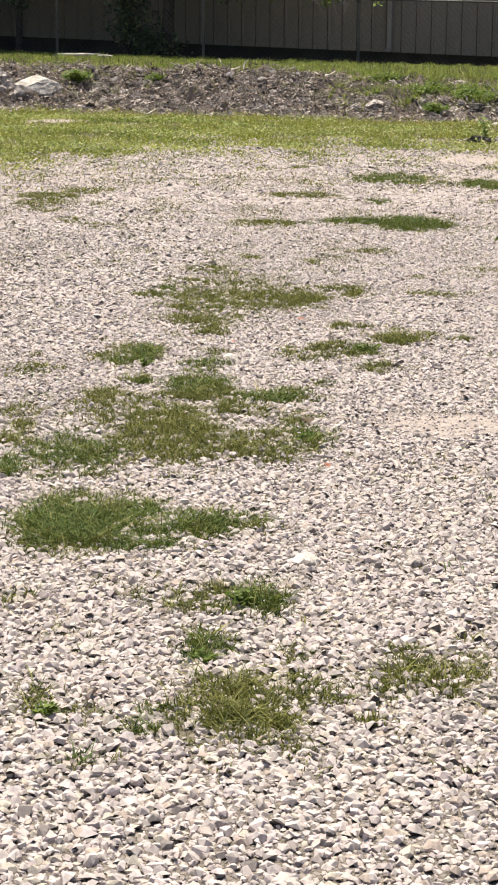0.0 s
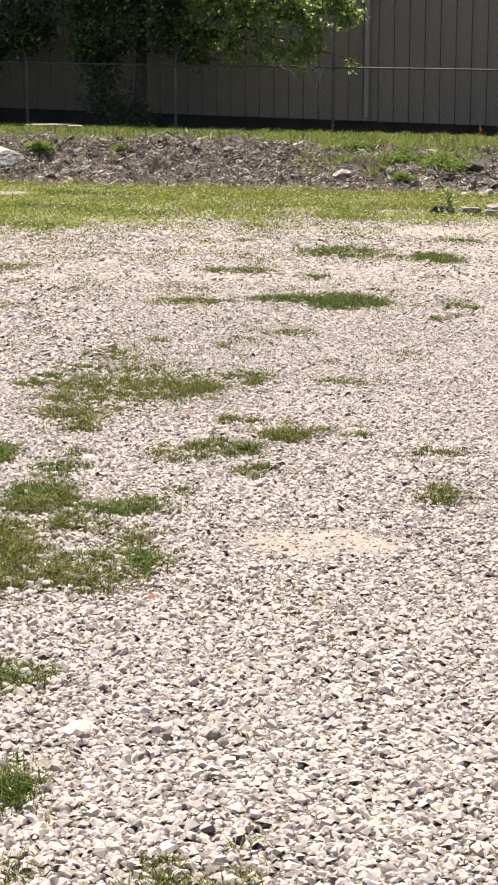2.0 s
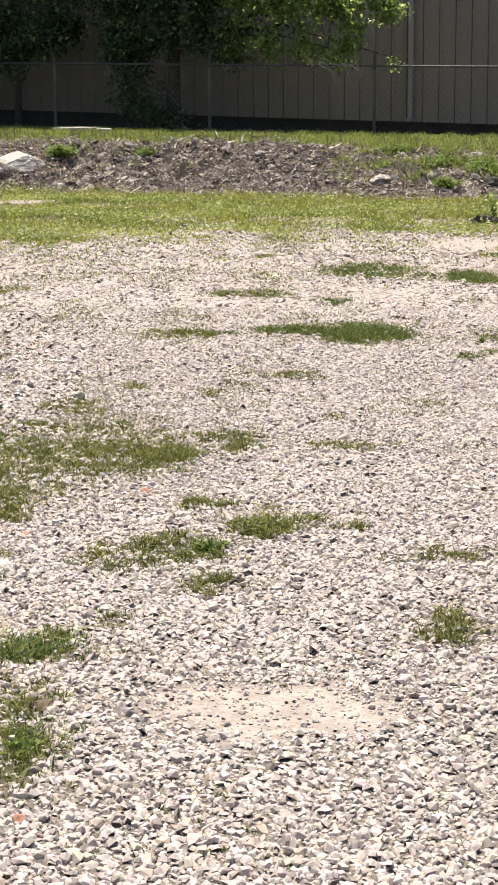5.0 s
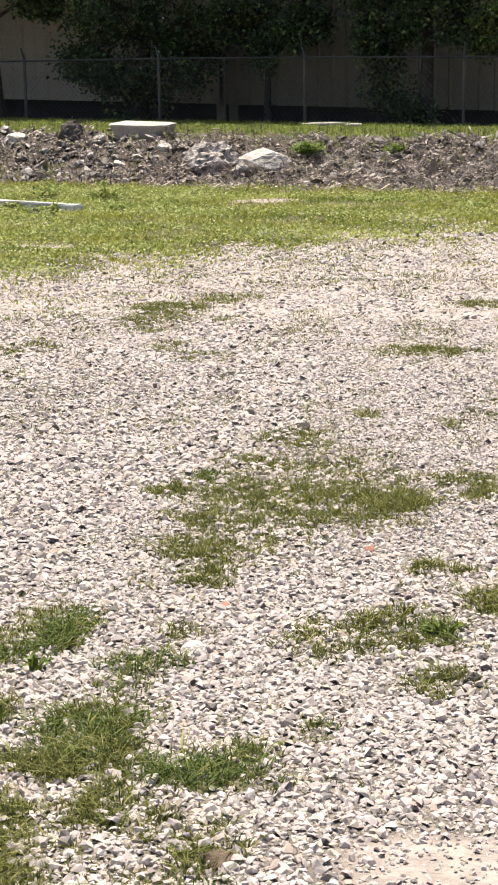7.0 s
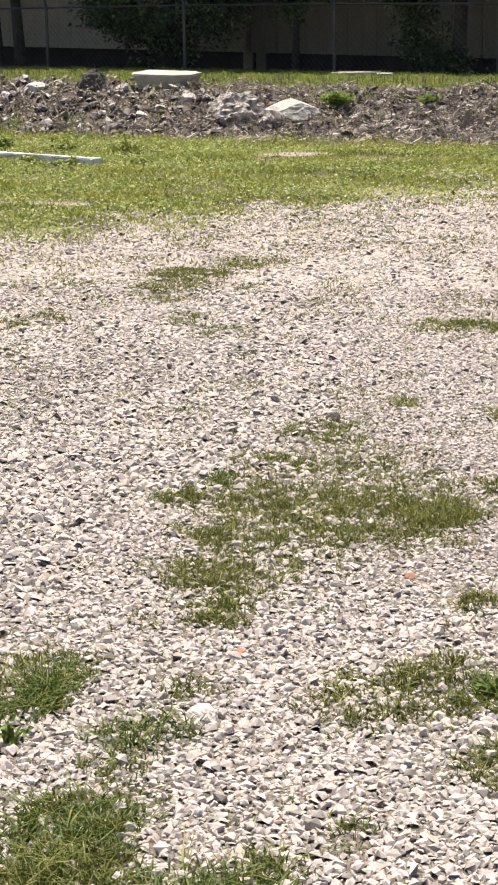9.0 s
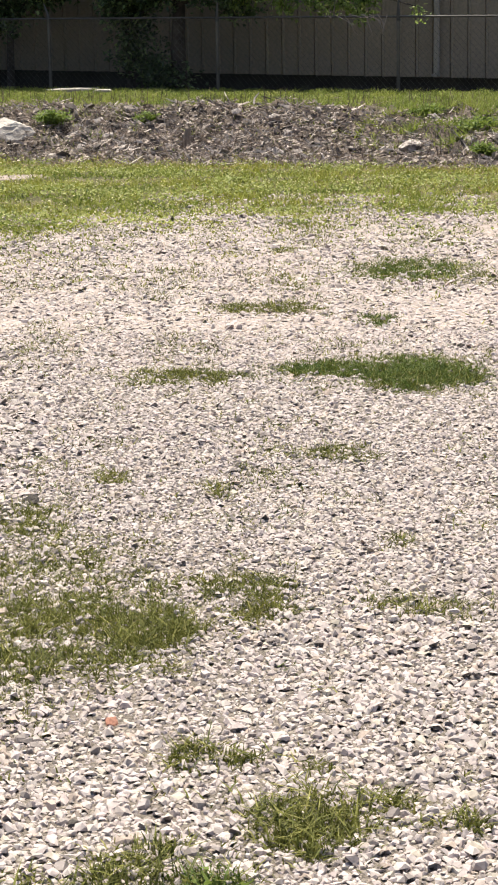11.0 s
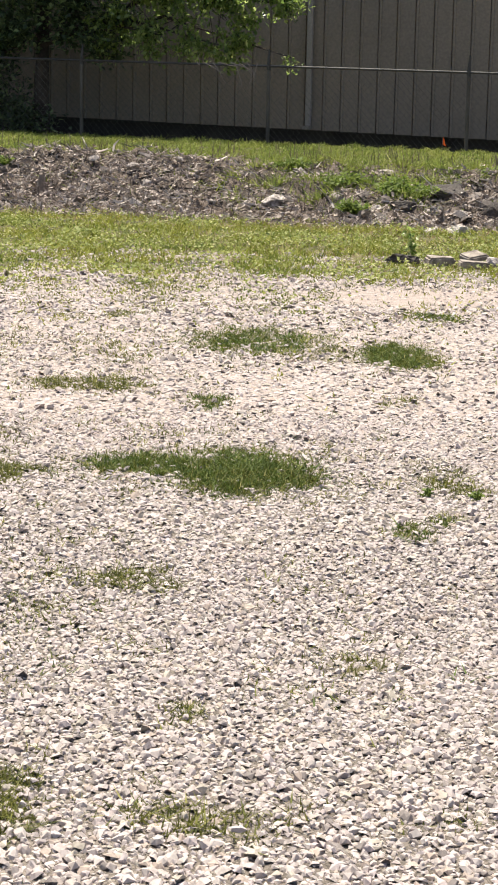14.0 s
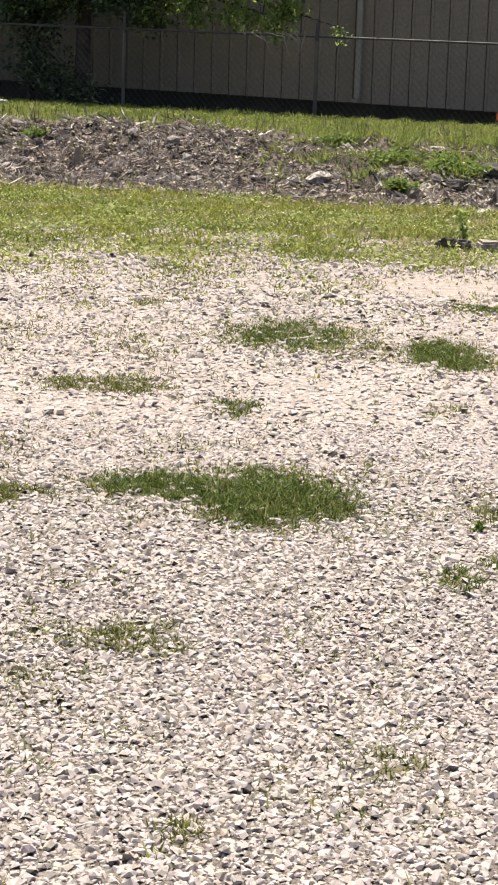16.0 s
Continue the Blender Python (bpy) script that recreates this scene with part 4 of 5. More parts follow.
def tree(u, v, trunk_pts, r0, blobs, sprigs, per_sprig, leaf, material, label, seed, reach=0.13, high=None):
    """A tree in the fence frame. trunk_pts: (du, dv, z) along the stem; blobs: u, v, z, three half sizes, share."""
    rng = np.random.default_rng(seed)
    root = tagged(new("tree"), label, "tree", group="trees behind the fence")
    base = float(height(*xy(u, v)))
    root.matrix_basis = Matrix.Translation((*xy(u, v), base))
    inv = root.matrix_basis.inverted()
    bm = bmesh.new()
    stem = [Vector((*xy(u + a, v + b), base - 0.15 if i == 0 else z)) for i, (a, b, z) in enumerate(trunk_pts)]
    k = len(stem)
    tube(bm, stem, [r0 * (1.25 if i == 0 else 1 - 0.62 * i / (k - 1)) for i in range(k)], 10)
    part("trunk", bm, M_BARK, root).matrix_parent_inverse = inv
    share = np.array([b[6] for b in blobs], float)
    pick = rng.choice(len(blobs), sprigs, p=share / share.sum())
    B = np.array([b[:6] for b in blobs])
    d = rng.normal(size=(sprigs, 3))
    d /= np.linalg.norm(d, axis=1)[:, None]
    rad = rng.random(sprigs) ** 0.42
    loc = B[pick, :3] + d * rad[:, None] * B[pick, 3:6]
    # gaps in the crown
    gap = waves(loc[:, 0] * 1.0 + loc[:, 1], loc[:, 2], 0.8, 0, 8)
    loc = loc[(gap > -0.02) | (rng.random(sprigs) < 0.15)]
    cx = FENCE_A[0] + loc[:, 0] * DIR_U[0] + loc[:, 1] * DIR_V[0]
    cy = FENCE_A[1] + loc[:, 0] * DIR_U[1] + loc[:, 1] * DIR_V[1]
    tips = np.stack([cx, cy, loc[:, 2]], 1)
    # limbs: from the stem to the middle of each blob, and twigs out to some of the sprigs
    for i, b in enumerate(blobs):
        bm = bmesh.new()
        target = Vector((*xy(b[0], b[1]), b[2]))
        starts = [s for s in stem[1:] if s.z < target.z + 0.3] or stem[1:2]
        s = starts[-1]
        mid = s.lerp(target, 0.5) + Vector((0, 0, 0.12 * (target - s).length))
        tube(bm, [s, mid, target], [r0 * 0.34, r0 * 0.2, r0 * 0.06], 6)
        for t in tips[:len(pick)][rng.integers(0, len(tips), 26)]:
            t = Vector(t)
            if (t - target).length < 1.3 * max(b[3:6]):
                q = mid.lerp(target, rng.uniform(0.2, 1))
                m2 = q.lerp(t, 0.55) + Vector((0, 0, 0.08))
                tube(bm, [q, m2, t], [r0 * 0.07, r0 * 0.045, r0 * 0.02], 4)
        part("limb", bm, M_BARK, root).matrix_parent_inverse = inv
    centers = np.repeat(tips, per_sprig, 0) + rng.normal(0, reach, (len(tips) * per_sprig, 3)) * (1, 1, 0.75)
    crown = new("crown", leaves_mesh("crown", centers, leaf, material, rng, 0.65 if material is M_LEAF else 0.3))
    crown.parent, crown.matrix_parent_inverse = root, inv
    if high:
        # an unseen head added above the low branches to cast shade: half sizes and number of leaves
        hu, hv, hz, ru, rv, rz, count = high
        bm = bmesh.new()
        top = Vector((*xy(hu, hv), hz + 0.4 * rz))
        tube(bm, [stem[-1], stem[-1].lerp(top, 0.6), top], [r0 * 0.38, r0 * 0.25, r0 * 0.08], 6)
        part("limb", bm, M_BARK, root).matrix_parent_inverse = inv
        d = rng.normal(size=(count // 14, 3))
        d /= np.linalg.norm(d, axis=1)[:, None]
        d *= rng.random(len(d))[:, None] ** 0.4
        loc = np.repeat(d, 14, 0) * (ru, rv, rz) + rng.normal(0, 0.2, (len(d) * 14, 3)) + (hu, hv, hz)
        c = np.stack([FENCE_A[0] + loc[:, 0] * DIR_U[0] + loc[:, 1] * DIR_V[0], FENCE_A[1] + loc[:, 0] * DIR_U[1] + loc[:, 1] * DIR_V[1], loc[:, 2]], 1)
        head = new("crown", leaves_mesh("crown", c, 0.20, material, rng))
        head.parent, head.matrix_parent_inverse = root, inv
    return root


# the light-leaved tree by the shed's downspout
tree(-4.12, 0.8, [(0, 0, 0), (0.02, 0, 1.2), (0.05, 0, 2.0), (0.0, 0.1, 3.0), (0.15, 0.2, 4.6)], 0.15,
     [(-2.6, 0.65, 2.8, 0.65, 0.4, 0.9, 1.5), (-4.0, 1.0, 4.0, 1.2, 0.8, 0.6, 1.0),
      (-1.85, 0.5, 2.8, 0.75, 0.13, 0.8, 1.6), (-0.95, 0.42, 2.75, 0.7, 0.11, 0.75, 1.5), (-0.15, 0.45, 2.8, 0.42, 0.11, 0.5, 0.6),
      (-0.9, 0.36, 2.0, 0.6, 0.12, 0.26, 0.6), (0.18, 0.45, 2.62, 0.24, 0.18, 0.2, 0.12), (0.2, 0.45, 1.84, 0.16, 0.12, 0.09, 0.07),
      (-1.9, 0.36, 2.15, 0.6, 0.12, 0.40, 0.9), (-3.2, 0.5, 3.55, 0.9, 0.3, 0.42, 1.5), (-2.7, 0.4, 2.2, 0.5, 0.15, 0.4, 0.7)],
     420, 44, 0.084, M_LEAF, "broad-leaved tree with sunlit light green leaves behind the fence", 3, 0.095, high=(-5.6, 2.4, 5.7, 2.2, 1.5, 1.2, 5000))
# its right-hand foliage is the neighbour's shaded side, put into darker leaves
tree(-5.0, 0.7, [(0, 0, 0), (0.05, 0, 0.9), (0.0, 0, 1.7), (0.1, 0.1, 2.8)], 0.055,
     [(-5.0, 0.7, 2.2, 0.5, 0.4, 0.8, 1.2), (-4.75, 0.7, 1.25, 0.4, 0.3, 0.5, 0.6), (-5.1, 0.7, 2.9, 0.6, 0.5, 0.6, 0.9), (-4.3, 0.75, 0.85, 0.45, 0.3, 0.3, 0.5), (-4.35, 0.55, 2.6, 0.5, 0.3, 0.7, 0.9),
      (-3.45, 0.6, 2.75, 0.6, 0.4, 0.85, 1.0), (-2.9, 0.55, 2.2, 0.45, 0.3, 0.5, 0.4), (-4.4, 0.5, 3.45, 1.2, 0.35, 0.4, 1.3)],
     620, 46, 0.09, M_SHADED_LEAF, "tree with a slim stem and shade-coloured leaves beside the bigger trunk", 4)
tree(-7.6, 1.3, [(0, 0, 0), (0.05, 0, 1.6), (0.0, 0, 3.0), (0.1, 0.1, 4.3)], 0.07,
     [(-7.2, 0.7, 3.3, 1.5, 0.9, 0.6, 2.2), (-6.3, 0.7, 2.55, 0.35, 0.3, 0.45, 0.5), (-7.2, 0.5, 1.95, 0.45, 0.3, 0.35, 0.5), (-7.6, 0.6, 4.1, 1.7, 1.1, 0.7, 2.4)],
     520, 46, 0.09, M_SHADED_LEAF, "slim tree with shade-coloured leaves behind the fence", 5, high=(-8.3, 1.9, 5.7, 2.0, 1.9, 1.1, 4600))
# the dense tree, its leaves coloured for shade, and its hanging branch
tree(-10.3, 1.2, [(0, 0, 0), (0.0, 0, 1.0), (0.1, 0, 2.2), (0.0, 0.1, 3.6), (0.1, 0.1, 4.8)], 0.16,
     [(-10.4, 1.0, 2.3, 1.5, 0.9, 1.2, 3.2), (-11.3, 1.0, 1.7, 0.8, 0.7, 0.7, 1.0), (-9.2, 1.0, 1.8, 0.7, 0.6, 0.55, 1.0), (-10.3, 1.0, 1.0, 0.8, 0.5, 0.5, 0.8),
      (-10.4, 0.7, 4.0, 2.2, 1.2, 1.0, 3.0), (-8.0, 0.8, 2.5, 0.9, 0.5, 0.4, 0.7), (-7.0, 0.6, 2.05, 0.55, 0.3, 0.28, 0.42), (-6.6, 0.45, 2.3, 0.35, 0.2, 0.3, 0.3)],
     1050, 46, 0.092, M_SHADED_LEAF, "dense tree with shade-coloured leaves and low branches over the fence", 6, high=(-11.2, 1.9, 5.9, 2.3, 1.9, 1.2, 5200))
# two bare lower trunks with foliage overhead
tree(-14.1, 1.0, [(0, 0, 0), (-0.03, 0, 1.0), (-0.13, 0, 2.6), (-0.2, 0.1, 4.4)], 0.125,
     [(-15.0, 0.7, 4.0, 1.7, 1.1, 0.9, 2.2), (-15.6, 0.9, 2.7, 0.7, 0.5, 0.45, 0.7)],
     400, 40, 0.11, M_SHADED_LEAF, "tree with a bare dark trunk behind the fence", 8, high=(-16.6, 1.9, 5.7, 2.2, 1.9, 1.1, 4600))
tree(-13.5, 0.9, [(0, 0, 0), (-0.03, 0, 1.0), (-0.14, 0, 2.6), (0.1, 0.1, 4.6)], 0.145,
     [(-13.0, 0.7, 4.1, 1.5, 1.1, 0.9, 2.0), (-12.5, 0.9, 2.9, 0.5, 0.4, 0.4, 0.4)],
     350, 40, 0.11, M_SHADED_LEAF, "tree with a bare leaning trunk behind the fence", 9, high=(-13.8, 1.9, 5.9, 2.0, 1.9, 1.1, 4600))
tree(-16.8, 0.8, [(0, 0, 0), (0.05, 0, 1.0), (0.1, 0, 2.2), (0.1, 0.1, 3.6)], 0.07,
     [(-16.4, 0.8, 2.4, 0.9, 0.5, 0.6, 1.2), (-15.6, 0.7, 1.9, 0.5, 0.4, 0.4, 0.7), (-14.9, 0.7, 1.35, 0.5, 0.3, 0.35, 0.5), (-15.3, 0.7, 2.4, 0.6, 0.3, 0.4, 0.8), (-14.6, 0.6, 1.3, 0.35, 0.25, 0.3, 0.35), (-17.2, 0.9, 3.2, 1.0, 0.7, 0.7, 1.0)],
     420, 44, 0.09, M_SHADED_LEAF, "bushy tree with shade-coloured leaves at the fence", 10)


# ---- rocks and rubble on the bank ----
def rock_mesh(name, w, d, h, seed, material, rough=0.12, cuts=13, fine=4):
    """A broken lump: a rounded block cut by random planes, then roughened."""
    rng = np.random.default_rng(seed)
    bm = bmesh.new()
    bmesh.ops.create_icosphere(bm, subdivisions=fine, radius=1.0)
    planes = []
    for _ in range(cuts):
        n = rng.normal(size=3)
        n[2] = abs(n[2]) * 1.3
        planes.append((Vector(n).normalized(), rng.uniform(0.46, 0.84)))
    off = Vector(rng.uniform(0, 50, 3))
    for v in bm.verts:
        p = v.co.copy()
        for n, k in planes:
            over = p.dot(n) - k
            if over > 0:
                p -= n * over
        p += p.normalized() * (noise.noise(p * 2.2 + off) * rough * 0.5 + noise.noise(p * 6 + off) * rough * 0.5 + noise.noise(p * 14 + off) * rough * 0.25)
        v.co = Vector((p.x * w * 0.62, p.y * d * 0.62, p.z * h * 0.74 + h * 0.40))
    for f in bm.faces:
        f.smooth = False
    me = bpy.data.meshes.new(name)
    bm.to_mesh(me)
    bm.free()
    me.materials.append(material)
    return me


def rock(u, v, w, h, label, material, seed, d=None, turn=0, tilt=0, rough=0.12, name="rock", group=""):
    x, y = xy(u, v)
    ob = new(name, rock_mesh(name, w, d or w * 0.75, h, seed, material, rough))
    ob.matrix_basis = pose(x, y, float(height(x, y)) - 0.08 * h, tilt, 0, -21.6 + turn)
    return tagged(ob, label, "rock", group)


rock(-3.13, -6.85, 0.66, 0.34, "pale limestone boulder with flat broken faces on the bank", M_PALE_ROCK, 21, 0.5, 10, rough=0.07)
rock(-4.02, -6.85, 0.74, 0.42, "rough pitted lump of old concrete on the bank", M_ROUGH_ROCK, 22, 0.5, 5, rough=0.34)
rock(-7.19, -5.75, 0.42, 0.34, "dark weathered rock standing on the bank", M_DARK_ROCK, 85, 0.36, rough=0.2)
rock(-8.06, -6.0, 0.44, 0.30, "pale broken rock leaning on the rubble", M_PALE_ROCK, 24, 0.34, 25)
rock(-9.21, -5.75, 0.34, 0.20, "small pale rock on the bank top", M_PALE_ROCK, 25)
rock(-9.6, -6.15, 0.44, 0.30, "pale angular rock among rubble", M_PALE_ROCK, 26, 0.35, -15)
rock(-10.3, -5.95, 0.50, 0.28, "dark slanting rock slab in the rubble", M_DARK_ROCK, 27, 0.3, 30, 20)
rock(-11.04, -5.6, 0.28, 0.19, "small pale rock at the end of the rubble", M_PALE_ROCK, 28)
rock(-8.70, -6.20, 0.56, 0.22, "long pale pinkish rock in the rubble row", M_PALE_ROCK, 81, 0.3)
rock(-10.75, -6.35, 0.45, 0.24, "dark grey rock at the rubble row", M_DARK_ROCK, 84)
rock(-5.59, -6.9, 0.28, 0.14, "small pale stone on the bank slope", M_PALE_ROCK, 30)
rock(-3.3, -7.25, 0.23, 0.21, "grey stone at the foot of the bank", M_ROUGH_ROCK, 31)
rock(-6.55, -5.9, 0.26, 0.18, "grey stone beside the concrete slab", M_ROUGH_ROCK, 32)
rock(-5.12, -6.3, 0.23, 0.15, "round grey stone on the slope", M_PALE_ROCK, 33)
rock(-11.9, -6.0, 0.45, 0.18, "flat grey rock in the weeds", M_ROUGH_ROCK, 34)
rock(2.46, -7.35, 0.21, 0.12, "pinkish grey rock with a flat top on the bank", M_ROUGH_ROCK, 35, 0.3, rough=0.08)
rock(4.25, -6.6, 0.34, 0.09, "dark broken slab sticking out of the bank", M_DARK_ROCK, 36, 0.35, 20, 12, rough=0.10)
rock(3.95, -7.3, 0.26, 0.10, "dark rubble lump below the bush", M_DARK_ROCK, 37)
rock(4.85, -8.55, 0.26, 0.11, "pale rock at the foot of the bank", M_PALE_ROCK, 38)
rock(4.55, -8.6, 0.24, 0.07, "flat tan rock at the foot of the bank", M_PALE_ROCK, 39)
rock(4.9, -7.2, 0.3, 0.22, "dark rock in the washed-out bank", M_DARK_ROCK, 40)
rock(-2.2, -6.75, 0.26, 0.12, "flat brown stone on the bank", M_ROUGH_ROCK, 43)
rock(-1.75, -6.7, 0.30, 0.12, "low brown stone on the bank", M_ROUGH_ROCK, 44)
rock(0.4, -6.4, 0.15, 0.07, "small grey stone in the mulch", M_ROUGH_ROCK, 45)
rock(3.3, -5.6, 0.26, 0.05, "grey flat stone in the bank grass", M_ROUGH_ROCK, 46)


def slab(name, outline, thick, at, material, label, category, lean=(0, 0, 0), bevel=0.012, foot=1.0):
    """A flat piece with the given outline, its edges chipped."""
    bm = bmesh.new()
    low = [bm.verts.new((x * foot, y * foot, 0)) for x, y in outline]
    f = bm.faces.new(low)
    top = bmesh.ops.extrude_face_region(bm, geom=[f])["geom"]
    for g in top:
        if isinstance(g, bmesh.types.BMVert):
            g.co = Vector((g.co.x / foot, g.co.y / foot, thick))
    bmesh.ops.recalc_face_normals(bm, faces=bm.faces)
    bmesh.ops.bevel(bm, geom=bm.edges[:], offset=bevel, segments=2, affect="EDGES")
    bmesh.ops.triangulate(bm, faces=bm.faces)
    bmesh.ops.subdivide_edges(bm, edges=[e for e in bm.edges if e.calc_length() > 0.09], cuts=1)
    for v in bm.verts:
        v.co += Vector((noise.noise(v.co * 9), noise.noise(v.co * 9 + Vector((5, 0, 0))), noise.noise(v.co * 7 + Vector((0, 9, 0))))) * bevel * 0.8
    me = bpy.data.meshes.new(name)
    bm.to_mesh(me)
    bm.free()
    me.materials.append(material)
    ob = new(name, me)
    ob.matrix_basis = Matrix.Translation(at) @ pose(0, 0, 0, *lean)
    return tagged(ob, label, category)


sx, sy = xy(-5.97, -5.6)
slab("concrete_slab", [(-0.56, -0.02), (-0.42, -0.26), (0.30, -0.30), (0.52, -0.20), (0.56, 0.12), (0.20, 0.30), (-0.40, 0.26)], 0.22,
     (sx, sy, float(height(sx, sy)) + 0.03), M_SLAB, "white weathered concrete slab lying on the bank", "slab", (5, 1, -14), 0.02, 0.78)
sx, sy = xy(-5.3, -0.75)
slab("flat_concrete_piece", [(-0.45, -0.14), (0.1, -0.2), (0.46, -0.1), (0.4, 0.16), (-0.3, 0.2)], 0.05, (sx, sy, float(height(sx, sy)) + 0.005),
     M_SLAB, "flat pale concrete piece in the grass by the fence", "slab", (3, 0, -20))
sx, sy = xy(-4.6, -1.1)
slab("flat_concrete_piece", [(-0.16, -0.1), (0.12, -0.12), (0.16, 0.08), (-0.1, 0.13)], 0.05, (sx, sy, float(height(sx, sy)) + 0.005),
     M_SLAB, "small pale concrete piece in the grass", "slab", (3, 0, 5))

# the white beam in the turf
bx0, by0, bx1, by1 = -6.12, 25.98, -3.77, 24.16
blen, bang = math.hypot(bx1 - bx0, by1 - by0), math.degrees(math.atan2(by1 - by0, bx1 - bx0))
bm = bmesh.new()
bmesh.ops.create_cube(bm, size=1.0)
bmesh.ops.scale(bm, vec=(blen, 0.14, 0.12), verts=bm.verts)
bmesh.ops.bevel(bm, geom=bm.edges[:], offset=0.012, segments=2, affect="EDGES")
bmesh.ops.subdivide_edges(bm, edges=[e for e in bm.edges if e.calc_length() > 1], cuts=24)
for v in bm.verts:
    v.co += Vector((0, noise.noise(v.co * 5), noise.noise(v.co * 4 + Vector((7, 0, 0))))) * 0.006
me = bpy.data.meshes.new("beam")
bm.to_mesh(me)
bm.free()
me.materials.append(M_BEAM)
beam = new("beam", me)
bcx, bcy = (bx0 + bx1) / 2, (by0 + by1) / 2
beam.matrix_basis = pose(bcx, bcy, float(height(np.array(bcx), np.array(bcy))) + 0.04, 0, 0, bang)
tagged(beam, "long worn white-painted beam lying in the turf", "beam")


def ground_rock(x, y, w, h, label, material, seed, d=None, turn=0, name="rock", rough=0.1, fine=4):
    ob = new(name, rock_mesh(name, w, d or w * 0.7, h, seed, material, rough, fine=fine))
    ob.matrix_basis = pose(x, y, float(height(np.array(x), np.array(y))) - 0.12 * h, 0, 0, turn)
    return tagged(ob, label, "rock")


ground_rock(3.35, 22.25, 0.25, 0.12, "dark weathered rock at the turf's edge", M_DARK_ROCK, 51, 0.2, rough=0.26)
slab("concrete_block", [(-0.125, -0.09), (0.125, -0.09), (0.125, 0.09), (-0.125, 0.09)], 0.085,
     (3.65, 22.12, 0.0), M_BLOCK, "grey concrete block lying in the turf", "block", (2, 0, 4), 0.018)
slab("stone_slab", [(-0.14, -0.10), (0.13, -0.12), (0.15, 0.08), (-0.1, 0.12)], 0.06, (3.90, 22.0, 0.0), M_BLOCK,
     "pale flat stone slab in the turf", "slab", (0, 4, 8))
slab("stone_slab", [(-0.10, -0.09), (0.11, -0.07), (0.08, 0.1), (-0.11, 0.08)], 0.05, (3.95, 22.22, 0.055), M_BLOCK,
     "grey stone slab leaning on another", "slab", (10, -8, 20))
ground_rock(4.08, 22.1, 0.18, 0.12, "brown rock beside the slabs", M_ROUGH_ROCK, 52)
# single stones that stand out on the gravel: x, y, width
M_RED_STONE = mat("reddish_stone", (0.36, 0.17, 0.12), (0.28, 0.15, 0.11), 20.0, 80, 0.9, 0.4)
M_CLOD = mat("dry_clod", (0.085, 0.058, 0.042), (0.13, 0.092, 0.068), 25.0, 90, 0.95, 0.7)
for i, (x, y, w, material, label) in enumerate((
    (1.84, 14.35, 0.042, M_DARK_ROCK, "dark grey stone lying loose on the gravel"),
    (1.92, 12.95, 0.031, M_DARK_ROCK, "dark grey stone lying loose on the gravel"),
    (0.77, 12.43, 0.026, M_DARK_ROCK, "dark grey stone lying loose on the gravel"),
    (1.22, 11.61, 0.021, M_DARK_ROCK, "dark grey stone lying loose on the gravel"),
    (1.22, 15.26, 0.035, M_ROUGH_ROCK, "grey-brown stone lying on the gravel"),
    (0.88, 8.06, 0.037, M_DARK_ROCK, "dark grey stone lying loose on the gravel"),
    (1.36, 7.75, 0.035, M_DARK_ROCK, "dark grey stone lying loose on the gravel"),
    (1.43, 6.78, 0.030, M_DARK_ROCK, "dark grey stone lying loose on the gravel"),
    (0.76, 8.18, 0.045, M_PALE_ROCK, "large pale stone on top of the gravel"),
    (0.43, 6.93, 0.076, M_CLOD, "dark brown clod of soil on the gravel"),
    (0.12, 11.40, 0.061, M_DARK_ROCK, "dark grey stone lying loose on the gravel"),
    (-0.60, 11.62, 0.030, M_DARK_ROCK, "dark grey stone lying loose on the gravel"),
    (0.54, 9.35, 0.034, M_RED_STONE, "small reddish stone among the gravel"),
    (0.64, 9.60, 0.039, M_ROUGH_ROCK, "grey-brown stone lying on the gravel"),
    (0.77, 8.22, 0.033, M_DARK_ROCK, "dark grey stone lying loose on the gravel"),
    (0.89, 8.10, 0.036, M_DARK_ROCK, "dark grey stone lying loose on the gravel"),
    (0.16, 8.25, 0.068, M_PALE_ROCK, "large pale stone on top of the gravel"),
    (0.51, 8.80, 0.032, M_DARK_ROCK, "dark grey stone lying loose on the gravel"),
    (0.63, 5.06, 0.064, M_ROUGH_ROCK, "grey-brown stone lying on the gravel"),
    (0.32, 5.09, 0.073, M_PALE_ROCK, "large pale stone on top of the gravel"),
    (-0.26, 4.37, 0.042, M_PALE_ROCK, "large pale stone on top of the gravel"),
    (0.18, 8.25, 0.057, M_PALE_ROCK, "large pale stone on top of the gravel"),
    (-0.26, 8.84, 0.048, M_PALE_ROCK, "large pale stone on top of the gravel"),
    (0.18, 8.67, 0.037, M_RED_STONE, "small reddish stone among the gravel"),
    (0.46, 6.23, 0.034, M_RED_STONE, "small reddish stone among the gravel"))):
    low = 0.32 if material is M_CLOD else 0.62
    ground_rock(x, y, w * 1.1, w * low, label, material, 60 + i, w * 0.9, 40 * i, "stone", 0.12, 2)

# the old post stump
sx, sy = xy(-0.6, -6.85)
bm = bmesh.new()
tube(bm, [(0, 0, -0.1), (0.0, 0, 0.1), (0.012, 0, 0.24)], [0.052, 0.046, 0.036], 12)
for v in bm.verts:
    v.co += Vector((noise.noise(v.co * 14), noise.noise(v.co * 14 + Vector((4, 0, 0))), noise.noise(v.co * 20) * 1.5)) * 0.008
me = bpy.data.meshes.new("stump")
bm.to_mesh(me)
bm.free()
me.materials.append(M_STUMP)
stump = new("stump", me)
